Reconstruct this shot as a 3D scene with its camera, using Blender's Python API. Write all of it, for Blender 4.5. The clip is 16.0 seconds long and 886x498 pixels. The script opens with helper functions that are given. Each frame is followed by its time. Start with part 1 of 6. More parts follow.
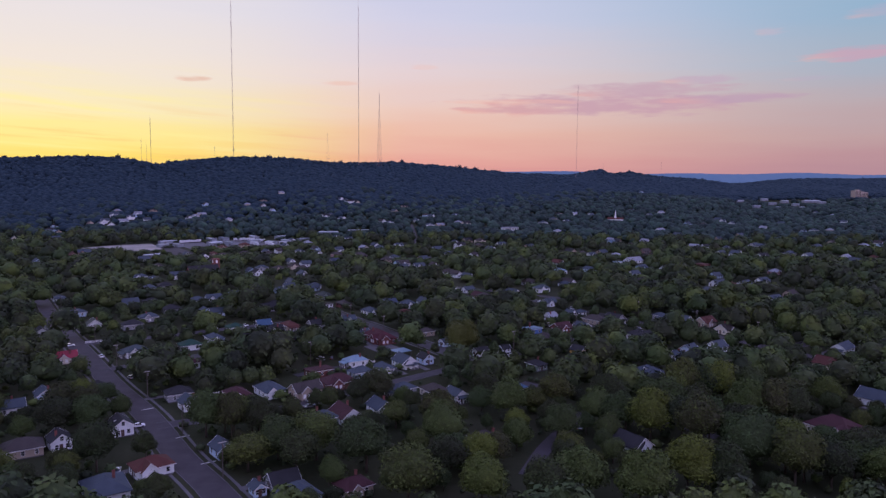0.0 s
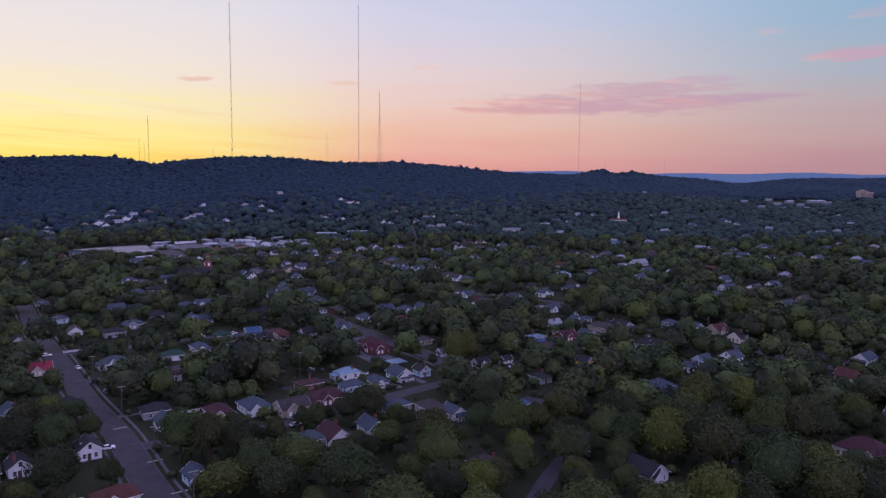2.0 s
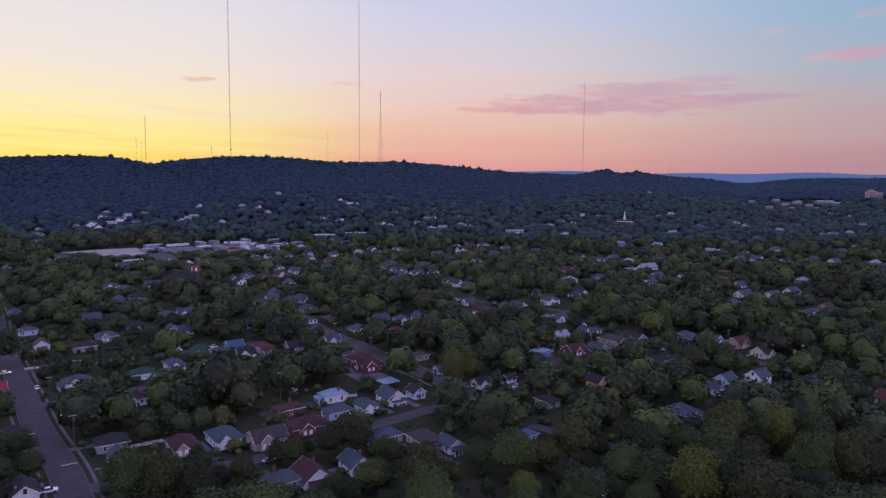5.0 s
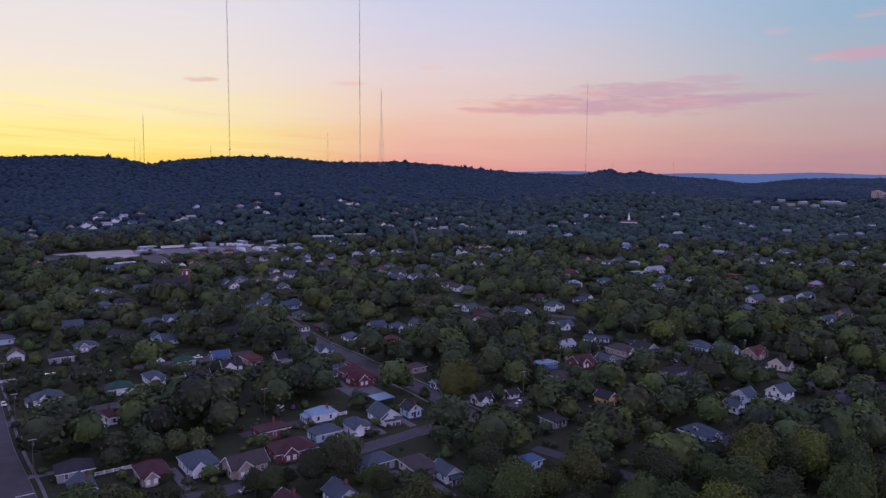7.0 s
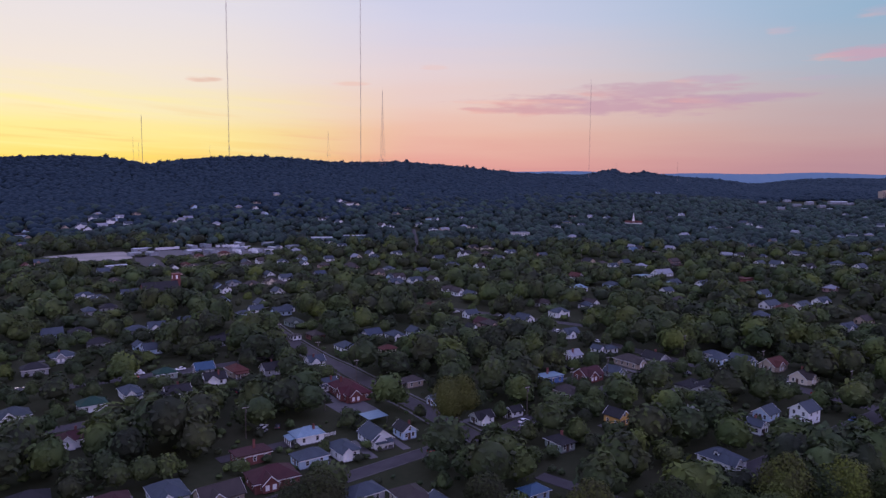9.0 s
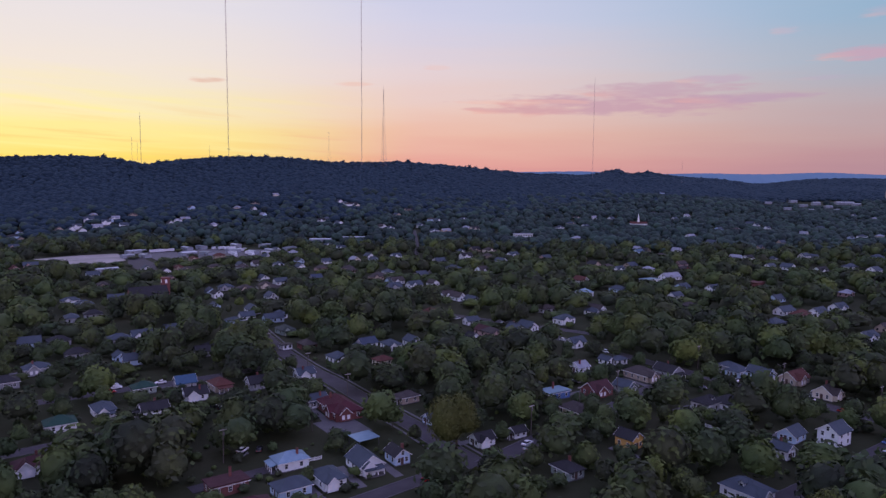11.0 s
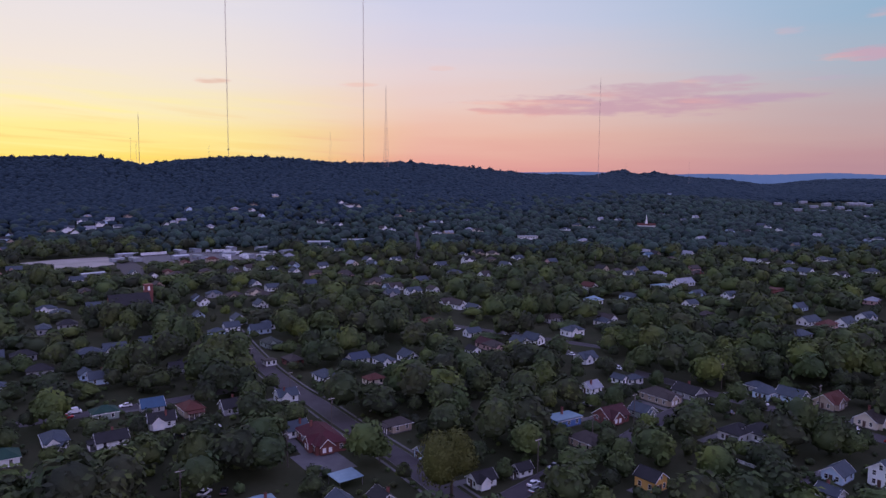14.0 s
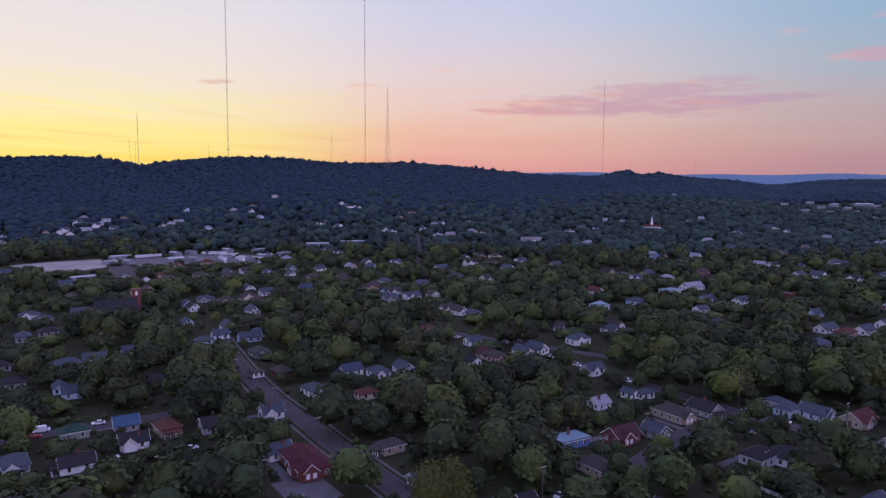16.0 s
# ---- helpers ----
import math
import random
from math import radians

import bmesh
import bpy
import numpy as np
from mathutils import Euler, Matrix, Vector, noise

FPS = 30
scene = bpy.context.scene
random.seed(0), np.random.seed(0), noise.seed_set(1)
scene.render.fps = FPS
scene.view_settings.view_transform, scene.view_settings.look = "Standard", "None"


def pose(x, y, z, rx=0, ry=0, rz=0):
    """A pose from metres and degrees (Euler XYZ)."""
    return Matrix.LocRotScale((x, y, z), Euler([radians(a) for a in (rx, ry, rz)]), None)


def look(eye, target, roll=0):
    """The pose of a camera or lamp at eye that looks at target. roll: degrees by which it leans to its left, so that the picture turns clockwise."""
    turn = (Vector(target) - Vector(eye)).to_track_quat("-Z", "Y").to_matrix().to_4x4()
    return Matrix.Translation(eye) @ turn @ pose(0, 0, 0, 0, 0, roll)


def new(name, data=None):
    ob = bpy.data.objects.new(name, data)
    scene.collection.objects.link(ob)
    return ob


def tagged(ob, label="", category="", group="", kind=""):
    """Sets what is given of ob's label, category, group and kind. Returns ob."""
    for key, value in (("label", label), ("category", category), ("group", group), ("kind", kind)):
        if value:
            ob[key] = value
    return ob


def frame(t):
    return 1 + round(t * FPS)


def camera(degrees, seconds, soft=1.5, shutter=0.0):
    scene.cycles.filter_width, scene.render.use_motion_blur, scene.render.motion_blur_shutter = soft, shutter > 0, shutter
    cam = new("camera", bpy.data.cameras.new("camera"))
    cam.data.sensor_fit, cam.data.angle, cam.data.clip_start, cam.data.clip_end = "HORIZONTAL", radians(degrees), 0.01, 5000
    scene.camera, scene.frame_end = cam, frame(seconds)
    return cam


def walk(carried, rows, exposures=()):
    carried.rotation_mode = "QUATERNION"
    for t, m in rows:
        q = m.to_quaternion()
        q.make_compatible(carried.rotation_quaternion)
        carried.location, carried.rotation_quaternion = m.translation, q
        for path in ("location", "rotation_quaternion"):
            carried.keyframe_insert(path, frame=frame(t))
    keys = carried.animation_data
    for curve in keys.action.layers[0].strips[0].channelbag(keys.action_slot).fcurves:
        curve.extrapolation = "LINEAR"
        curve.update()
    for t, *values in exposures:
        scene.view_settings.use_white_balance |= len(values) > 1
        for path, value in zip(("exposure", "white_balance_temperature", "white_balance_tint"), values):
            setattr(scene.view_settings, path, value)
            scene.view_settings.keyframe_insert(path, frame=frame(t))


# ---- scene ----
cam = camera(64.19, 16.0, 1.4)
PATH = [
    (0, look((0.00, 0.00, 84.00), (0.25, 99.53, 74.28), 0.46)),
    (1, look((0.88, 9.66, 84.14), (1.02, 109.19, 74.41), 0.46)),
    (2, look((1.76, 19.48, 84.27), (1.78, 119.00, 74.53), 0.45)),
    (3, look((2.62, 29.43, 84.39), (2.51, 128.95, 74.65), 0.45)),
    (4, look((3.48, 39.49, 84.50), (3.23, 139.01, 74.76), 0.44)),
    (5, look((4.34, 49.63, 84.61), (3.93, 149.16, 74.87), 0.44)),
    (6, look((5.19, 59.84, 84.70), (4.62, 159.37, 74.97), 0.43)),
    (7, look((6.04, 70.09, 84.79), (5.31, 169.62, 75.07), 0.43)),
    (8, look((6.89, 80.36, 84.87), (5.99, 179.89, 75.15), 0.42)),
    (9, look((7.74, 90.63, 84.95), (6.66, 190.15, 75.24), 0.42)),
    (10, look((8.60, 100.86, 85.01), (7.32, 200.38, 75.32), 0.41)),
    (11, look((9.46, 111.04, 85.07), (7.99, 210.56, 75.39), 0.41)),
    (12, look((10.34, 121.15, 85.11), (8.66, 220.67, 75.46), 0.40)),
    (13, look((11.22, 131.16, 85.15), (9.33, 230.67, 75.52), 0.40)),
    (14, look((12.12, 141.04, 85.18), (10.00, 240.56, 75.57), 0.39)),
    (15, look((13.03, 150.79, 85.21), (10.68, 250.30, 75.62), 0.39)),
    (16, look((13.95, 160.36, 85.22), (11.37, 259.87, 75.67), 0.38)),
]
walk(cam, PATH, ((0, 0.0, 5950, 31), (16, 0.0, 5950, 31)))

# ---- light: a clear sky just after sunset, the sun gone behind the ridge ----


def srgb(r, g, b):
    return tuple((c / 255 / 12.92 if c < 10.3 else ((c / 255 + .055) / 1.055) ** 2.4) for c in (r, g, b)) + (1,)


SKY_SUN = ((0, (250, 196, 108)), (.025, (255, 220, 104)), (.055, (254, 232, 142)), (.09, (250, 233, 182)), (.14, (242, 227, 213)),
           (.21, (233, 223, 224)), (.3, (215, 213, 230)), (.5, (172, 178, 222)), (1, (150, 146, 208)))
SKY_MID = ((0, (226, 150, 146)), (.03, (234, 165, 153)), (.06, (239, 186, 166)), (.1, (238, 200, 187)), (.15, (231, 208, 209)),
           (.21, (212, 207, 226)), (.3, (192, 198, 228)), (.5, (166, 176, 222)), (1, (150, 146, 208)))
SKY_AWAY = ((0, (176, 132, 146)), (.03, (188, 145, 151)), (.06, (192, 158, 159)), (.1, (187, 169, 174)), (.15, (166, 177, 193)),
            (.22, (145, 177, 203)), (.3, (150, 178, 211)), (.5, (158, 174, 224)), (1, (150, 146, 208)))
SKY_BACK = ((0, (236, 206, 232)), (.06, (246, 218, 242)), (.2, (250, 228, 250)), (.35, (244, 230, 252)), (.5, (226, 220, 250)), (.75, (180, 184, 232)), (1, (150, 146, 208)))
world = bpy.data.worlds.new("dusk")
scene.world = world
world.use_nodes = True
wn, wl = world.node_tree.nodes, world.node_tree.links
wn.clear()


def sock(node, i, v):
    if isinstance(v, (int, float)):
        node.inputs[i].default_value = v
    elif isinstance(v, tuple):
        node.inputs[i].default_value = v
    else:
        wl.new(v, node.inputs[i])


def wmath(op, a, b=0.0, c=0.0, clamp=False):
    n = wn.new("ShaderNodeMath")
    n.operation, n.use_clamp = op, clamp
    sock(n, 0, a), sock(n, 1, b), sock(n, 2, c)
    return n.outputs[0]


def wspan(v, a, b):
    n = wn.new("ShaderNodeMapRange")
    n.interpolation_type = "SMOOTHSTEP"
    sock(n, 0, v), sock(n, 1, a), sock(n, 2, b)
    return n.outputs[0]


def wmix(f, a, b):
    n = wn.new("ShaderNodeMix")
    n.data_type = "RGBA"
    sock(n, 0, f), sock(n, 6, a), sock(n, 7, b)
    return n.outputs[2]


def wramp(fac, stops):
    n = wn.new("ShaderNodeValToRGB")
    e = n.color_ramp.elements
    while len(e) < len(stops):
        e.new(.5)
    for el, (p, c) in zip(e, stops):
        el.position, el.color = p, srgb(*c)
    sock(n, 0, fac)
    return n.outputs[0]


def wvec(x, y, z):
    n = wn.new("ShaderNodeCombineXYZ")
    sock(n, 0, x), sock(n, 1, y), sock(n, 2, z)
    return n.outputs[0]


def wnoise(vec, scale, detail=4.0):
    n = wn.new("ShaderNodeTexNoise")
    n.inputs["Scale"].default_value, n.inputs["Detail"].default_value = scale, detail
    wl.new(vec, n.inputs["Vector"])
    return n.outputs["Fac"]


coord = wn.new("ShaderNodeTexCoord")
sep = wn.new("ShaderNodeSeparateXYZ")
wl.new(coord.outputs["Generated"], sep.inputs[0])
DX, DY, DZ = sep.outputs
AZ = wmath("ARCTAN2", DX, DY)
SUN_AZ = -0.60
toward = wmath("COSINE", wmath("SUBTRACT", AZ, SUN_AZ))
streak = wnoise(wvec(wmath("MULTIPLY", AZ, 2.2), wmath("MULTIPLY", DZ, 26), 3.0), 1.6, 5.0)
up = wmath("ADD", DZ, wmath("MULTIPLY", wmath("SUBTRACT", streak, .5), .04))
sun_side = wramp(up, SKY_SUN)
middle = wramp(up, SKY_MID)
away = wramp(up, SKY_AWAY)
glare = wn.new("ShaderNodeMix")
glare.data_type, glare.blend_type = "RGBA", "MULTIPLY"
sock(glare, 0, 1.0), sock(glare, 6, wramp(up, SKY_BACK)), sock(glare, 7, (1.0, 1.04, 1.10, 1.0))
behind = glare.outputs[2]
# thin bright and pale bands low over the sunset
wisp = wnoise(wvec(wmath("MULTIPLY", AZ, 5.0), wmath("ADD", wmath("MULTIPLY", DZ, 95.0), wmath("MULTIPLY", AZ, 5.5)), 8.0), 1.0, 6.0)
low = wmath("MULTIPLY", wspan(DZ, .16, .05), wspan(wisp, .48, .72))
sun_side = wmix(wmath("MULTIPLY", low, .75), sun_side, srgb(255, 238, 150))
dusky = wmath("MULTIPLY", wspan(DZ, .12, .04), wspan(wisp, .47, .30))
sun_side = wmix(wmath("MULTIPLY", dusky, .5), sun_side, srgb(246, 190, 112))
sky = wmix(wspan(toward, 1.0, .84), sun_side, middle)
sky = wmix(wspan(toward, .90, .38), sky, away)
evened = wn.new("ShaderNodeMix")
evened.data_type, evened.blend_type = "RGBA", "MULTIPLY"
sock(evened, 0, 1.0), sock(evened, 6, sky), sock(evened, 7, (.95, 1.045, .865, 1.0))
sky = wmix(wspan(toward, .30, -.45), evened.outputs[2], behind)


def cast(c):
    """A cloud's colour under the same balance as the sky behind it."""
    return tuple(a * b for a, b in zip(srgb(*c), (.95, 1.045, .865, 1.0)))


# clouds: azimuth, height, half width, half height, strength
for az, el, ra, re, amount, tint in (
        (.215, .103, .195, .016, .66, (200, 156, 172)), (.265, .121, .130, .010, .6, (198, 160, 176)), (.09, .097, .085, .006, .6, (212, 162, 168)),
        (.38, .108, .090, .007, .6, (190, 156, 178)), (.345, .132, .050, .006, .45, (196, 166, 186)),
        (.515, .153, .055, .009, .55, (208, 160, 178)), (.425, .186, .020, .005, .25, (215, 178, 190)), (.56, .198, .05, .009, .28, (194, 170, 194)),
        (-.338, .129, .026, .0042, .6, (228, 182, 162)), (-.140, .130, .028, .0032, .4, (238, 188, 170)),
        (-.025, .154, .022, .004, .28, (238, 194, 184)), (.10, .108, .10, .004, .3, (245, 186, 168)), (.47, .128, .04, .003, .25, (190, 170, 190))):
    fine = wnoise(wvec(wmath("MULTIPLY", AZ, 13), wmath("MULTIPLY", DZ, 85), az * 20), 2.0, 9.0)
    da = wmath("POWER", wmath("DIVIDE", wmath("SUBTRACT", AZ, az), ra), 2.0)
    de = wmath("POWER", wmath("DIVIDE", wmath("SUBTRACT", DZ, el), re), 2.0)
    d = wmath("ADD", wmath("ADD", da, de), wmath("MULTIPLY", wmath("SUBTRACT", fine, .5), 3.0))
    mask = wmath("MULTIPLY", wspan(d, 1.25, -.05), min(1, amount * 1.25))
    sky = wmix(mask, sky, wmix(wspan(DZ, el + re, el - re), cast(tint), wmix(wspan(AZ, az, az - ra), cast(tint), cast((246, 176, 158)))))
# the sky overhead is brighter than the band over the ridge
zenith = wn.new("ShaderNodeMix")
zenith.data_type, zenith.blend_type = "RGBA", "MULTIPLY"
sock(zenith, 0, wspan(DZ, .27, .75)), sock(zenith, 6, sky), sock(zenith, 7, (1.82, 1.74, 1.70, 1.0))
sky = zenith.outputs[2]
air = wn.new("ShaderNodeTexSky")
air.sky_type, air.sun_disc = "NISHITA", False
air.sun_elevation, air.sun_rotation = radians(1.0), SUN_AZ
blend = wn.new("ShaderNodeMix")
blend.data_type, blend.blend_type = "RGBA", "ADD"
sock(blend, 0, 0.004), sock(blend, 6, sky), sock(blend, 7, air.outputs[0])
back = wn.new("ShaderNodeBackground")
wl.new(blend.outputs[2], back.inputs[0])
back.inputs[1].default_value = 1.0
wout = wn.new("ShaderNodeOutputWorld")
wl.new(back.outputs[0], wout.inputs[0])

# the last glow over the ridge
glow = bpy.data.lights.new("sun", "SUN")
glow.energy, glow.angle, glow.color = 0.2, radians(12), (1.0, .72, .45)
sun = new("sun", glow)
sun.matrix_world = look((0, 0, 500), (500 + 500 * math.sin(SUN_AZ + math.pi) - 500, 500 * math.cos(SUN_AZ + math.pi), 500 - 60))

# ---- materials ----


def stuff_mat(name, dark, light, rough=.8, scale=3.0, fine=25.0, bump=.2, metal=0.0, vary="none", spec=.3, hue=0.0):
    """Two tones mixed at two scales, with fine relief. vary: 'object', 'island' or 'tree' shifts the tone piece by piece."""
    m = bpy.data.materials.new(name)
    m.use_nodes = True
    n, l = m.node_tree.nodes, m.node_tree.links
    p = n["Principled BSDF"]
    p.inputs["Roughness"].default_value, p.inputs["Metallic"].default_value = rough, metal
    p.inputs["Specular IOR Level"].default_value = spec
    tc = n.new("ShaderNodeTexCoord")
    big, small = n.new("ShaderNodeTexNoise"), n.new("ShaderNodeTexNoise")
    for t, s, d in ((big, scale, 3), (small, fine, 4)):
        t.inputs["Scale"].default_value, t.inputs["Detail"].default_value = s, d
        l.new(tc.outputs["Object"], t.inputs["Vector"])
    add = n.new("ShaderNodeMath")
    add.operation = "MULTIPLY_ADD"
    l.new(small.outputs["Fac"], add.inputs[0])
    add.inputs[1].default_value = .5
    half = n.new("ShaderNodeMath")
    half.operation = "MULTIPLY_ADD"
    l.new(big.outputs["Fac"], half.inputs[0])
    half.inputs[1].default_value, half.inputs[2].default_value = 1.3, -.45
    l.new(half.outputs[0], add.inputs[2])
    fac = add.outputs[0]
    if vary != "none":
        r = n.new("ShaderNodeObjectInfo" if vary == "object" else "ShaderNodeNewGeometry" if vary == "island" else "ShaderNodeAttribute")
        if vary == "tree":
            r.attribute_name = "tree_tone"
        mv = n.new("ShaderNodeMath")
        mv.operation = "MULTIPLY_ADD"
        l.new(r.outputs["Random" if vary == "object" else "Random Per Island" if vary == "island" else "Fac"], mv.inputs[0])
        mv.inputs[1].default_value = .55 if vary == "island" else .9
        sh = n.new("ShaderNodeMath")
        sh.operation = "MULTIPLY_ADD"
        l.new(fac, sh.inputs[0])
        sh.inputs[1].default_value, sh.inputs[2].default_value = (1.1, -.32) if vary == "island" else (.6, -.25)
        l.new(sh.outputs[0], mv.inputs[2])
        fac = mv.outputs[0]
    if hue:
        spray, speck = n.new("ShaderNodeNewGeometry"), n.new("ShaderNodeMath")
        speck.operation = "MULTIPLY_ADD"
        l.new(spray.outputs["Random Per Island"], speck.inputs[0])
        speck.inputs[1].default_value = .7
        lower = n.new("ShaderNodeMath")
        lower.operation = "SUBTRACT"
        l.new(fac, lower.inputs[0])
        lower.inputs[1].default_value = .35
        l.new(lower.outputs[0], speck.inputs[2])
        fac = speck.outputs[0]
    mix = n.new("ShaderNodeMix")
    mix.data_type, mix.clamp_factor = "RGBA", True
    l.new(fac, mix.inputs[0])
    mix.inputs[6].default_value, mix.inputs[7].default_value = (*dark, 1), (*light, 1)
    tone = mix.outputs[2]
    if hue:
        # kinds of tree: some olive, some blue-green, some paler
        hs = n.new("ShaderNodeHueSaturation")
        kinds = n.new("ShaderNodeTexNoise")
        kinds.inputs["Scale"].default_value, kinds.inputs["Detail"].default_value = .055, 1.0
        l.new(tc.outputs["Object"], kinds.inputs["Vector"])
        src = kinds.outputs["Fac"]
        if vary == "object":
            src = n.new("ShaderNodeMath")
            src.operation = "FRACT"
            seven = n.new("ShaderNodeMath")
            seven.operation = "MULTIPLY"
            seven.inputs[1].default_value = 7.31
            l.new(r.outputs["Random"], seven.inputs[0])
            l.new(seven.outputs[0], src.inputs[0])
            src = src.outputs[0]
        for i, (lo, hi) in ((0, (.5 - hue * .45, .5 + hue)), (1, (1.1, .85)), (2, (1.30, .70))):
            span = n.new("ShaderNodeMapRange")
            l.new(src, span.inputs[0])
            a, b = (0, 1) if vary == "object" else (.3, .7)
            for j, q in enumerate((a, b, lo, hi)):
                span.inputs[j + 1].default_value = q
            l.new(span.outputs[0], hs.inputs[i])
        l.new(tone, hs.inputs["Color"])
        tone = hs.outputs[0]
    l.new(tone, p.inputs["Base Color"])
    if bump:
        b = n.new("ShaderNodeBump")
        b.inputs["Strength"].default_value, b.inputs["Distance"].default_value = bump, .3 if hue else .05
        l.new(small.outputs["Fac"], b.inputs["Height"])
        l.new(b.outputs[0], p.inputs["Normal"])
    return m


def siding_mat(name, dark, light):
    """Painted boards: horizontal laps at 0.2 m, with weathering."""
    m = stuff_mat(name, dark, light, .6, .5, 6, 0)
    n, l = m.node_tree.nodes, m.node_tree.links
    w = n.new("ShaderNodeTexWave")
    w.wave_type, w.bands_direction, w.wave_profile = "BANDS", "Z", "SAW"
    w.inputs["Scale"].default_value = 1.6
    l.new(n["Texture Coordinate"].outputs["Object"], w.inputs["Vector"])
    b = n.new("ShaderNodeBump")
    b.inputs["Strength"].default_value, b.inputs["Distance"].default_value = .5, .03
    l.new(w.outputs["Fac"], b.inputs["Height"])
    l.new(b.outputs[0], n["Principled BSDF"].inputs["Normal"])
    return m


def shingle_mat(name, dark, light, rough=.85):
    """Shingle courses with light and dark tabs."""
    m = stuff_mat(name, dark, light, rough, .35, 5, 0)
    n, l = m.node_tree.nodes, m.node_tree.links
    br = n.new("ShaderNodeTexBrick")
    br.inputs["Scale"].default_value = 1.0
    br.inputs["Brick Width"].default_value, br.inputs["Row Height"].default_value = .5, .22
    br.inputs["Mortar Size"].default_value = .02
    l.new(n["Texture Coordinate"].outputs["Object"], br.inputs["Vector"])
    b = n.new("ShaderNodeBump")
    b.inputs["Strength"].default_value, b.inputs["Distance"].default_value = .4, .03
    l.new(br.outputs["Fac"], b.inputs["Height"])
    l.new(b.outputs[0], n["Principled BSDF"].inputs["Normal"])
    return m


WALL = {
    "white": siding_mat("white_siding", (.56, .59, .60), (.80, .83, .84)),
    "cream": siding_mat("cream_siding", (.50, .45, .36), (.66, .60, .48)),
    "tan": siding_mat("tan_siding", (.28, .23, .18), (.42, .35, .28)),
    "pink": siding_mat("pink_siding", (.36, .24, .22), (.50, .35, .32)),
    "grey": siding_mat("grey_siding", (.22, .23, .25), (.34, .35, .37)),
    "greygreen": siding_mat("grey_green_siding", (.18, .23, .21), (.28, .34, .31)),
    "lightblue": siding_mat("light_blue_siding", (.34, .46, .58), (.48, .62, .74)),
    "blue": siding_mat("blue_siding", (.06, .12, .30), (.10, .20, .44)),
    "yellow": siding_mat("yellow_siding", (.52, .30, .08), (.70, .42, .12)),
    "brick": stuff_mat("red_brick", (.12, .044, .040), (.20, .075, .066), .85, .8, 9, .3),
}
ROOF = {
    "dark": shingle_mat("dark_shingles", (0.012, 0.012, 0.014), (0.025, 0.025, 0.028)),
    "slate": shingle_mat("slate_grey_shingles", (0.031, 0.042, 0.055), (0.055, 0.071, 0.088)),
    "lightslate": shingle_mat("pale_grey_shingles", (0.154, 0.168, 0.196), (0.252, 0.266, 0.294)),
    "brown": shingle_mat("brown_shingles", (0.029, 0.024, 0.023), (0.054, 0.044, 0.041)),
    "redbrown": shingle_mat("red_brown_shingles", (0.054, 0.017, 0.013), (0.092, 0.031, 0.023)),
    "maroon": shingle_mat("maroon_shingles", (0.033, 0.010, 0.013), (0.058, 0.020, 0.022)),
    "brickroof": shingle_mat("brick_red_shingles", (0.041, 0.008, 0.012), (0.069, 0.015, 0.020)),
    "brightred": stuff_mat("bright_red_metal", (0.154, 0.010, 0.020), (0.238, 0.021, 0.035), .5, .6, 8, .1),
    "teal": shingle_mat("grey_teal_shingles", (0.027, 0.038, 0.046), (0.050, 0.066, 0.073)),
    "greygreen": shingle_mat("grey_green_shingles", (0.027, 0.035, 0.031), (0.046, 0.058, 0.050)),
    "green": shingle_mat("green_shingles", (0.008, 0.031, 0.023), (0.015, 0.054, 0.038)),
    "blue": stuff_mat("blue_metal", (0.014, 0.045, 0.091), (0.028, 0.077, 0.133), .45, .6, 8, .1),
    "blueslate": shingle_mat("blue_slate_shingles", (0.023, 0.035, 0.058), (0.043, 0.058, 0.085)),
    "lightmetal": stuff_mat("pale_blue_metal", (0.105, 0.175, 0.231), (0.189, 0.273, 0.329), .45, .6, 8, .1, .2),
}
TRIM = stuff_mat("white_trim_paint", (.66, .66, .65), (.82, .82, .80), .55, 1, 12, .05)
PANE = stuff_mat("dark_window_glass", (.012, .014, .018), (.03, .034, .04), .08, .6, 2, 0, 0, "none", .6)
DOOR = stuff_mat("dark_door_paint", (.06, .035, .03), (.11, .06, .05), .5, 2, 10, .05)
BRICK = WALL["brick"]
CONCRETE = stuff_mat("weathered_concrete", (.065, .062, .066), (.12, .115, .12), .85, .25, 3, .15)
PALE_LOT = stuff_mat("pale_concrete_lot", (.15, .135, .12), (.36, .33, .305), .85, .045, .35, .1)
ASPHALT = stuff_mat("worn_asphalt", (.030, .026, .030), (.060, .053, .058), .9, .22, 2.2, .2)
GRASS = stuff_mat("lawn_and_dirt", (.017, .023, .010), (.046, .046, .027), .95, .035, .5, .3, 0, "none", .05)
BARK = stuff_mat("bark", (.045, .035, .028), (.09, .07, .055), .95, 2, 12, .6)
LEAF = stuff_mat("leaves", (.028, .030, .015), (.063, .086, .020), .75, 5.0, 26.0, 1.0, 0, "object", .12, .04)
LEAF_GOLD = stuff_mat("yellowing_leaves", (.028, .033, .010), (.074, .084, .020), .65, 5.0, 26.0, .2, 0, "object", .12)
WOODS = stuff_mat("woodland_leaves", (.027, .032, .018), (.060, .084, .025), .75, .10, 1.7, .6, 0, "tree", .12, .04)
# slope trees: valley leaves shifted bluer, a first step of haze painted in
HAZED_SLOPE = stuff_mat("hazed_slope_leaves", (.011, .023, .022), (.031, .056, .043), .75, .03, .4, .1, 0, "tree", .15, .02)
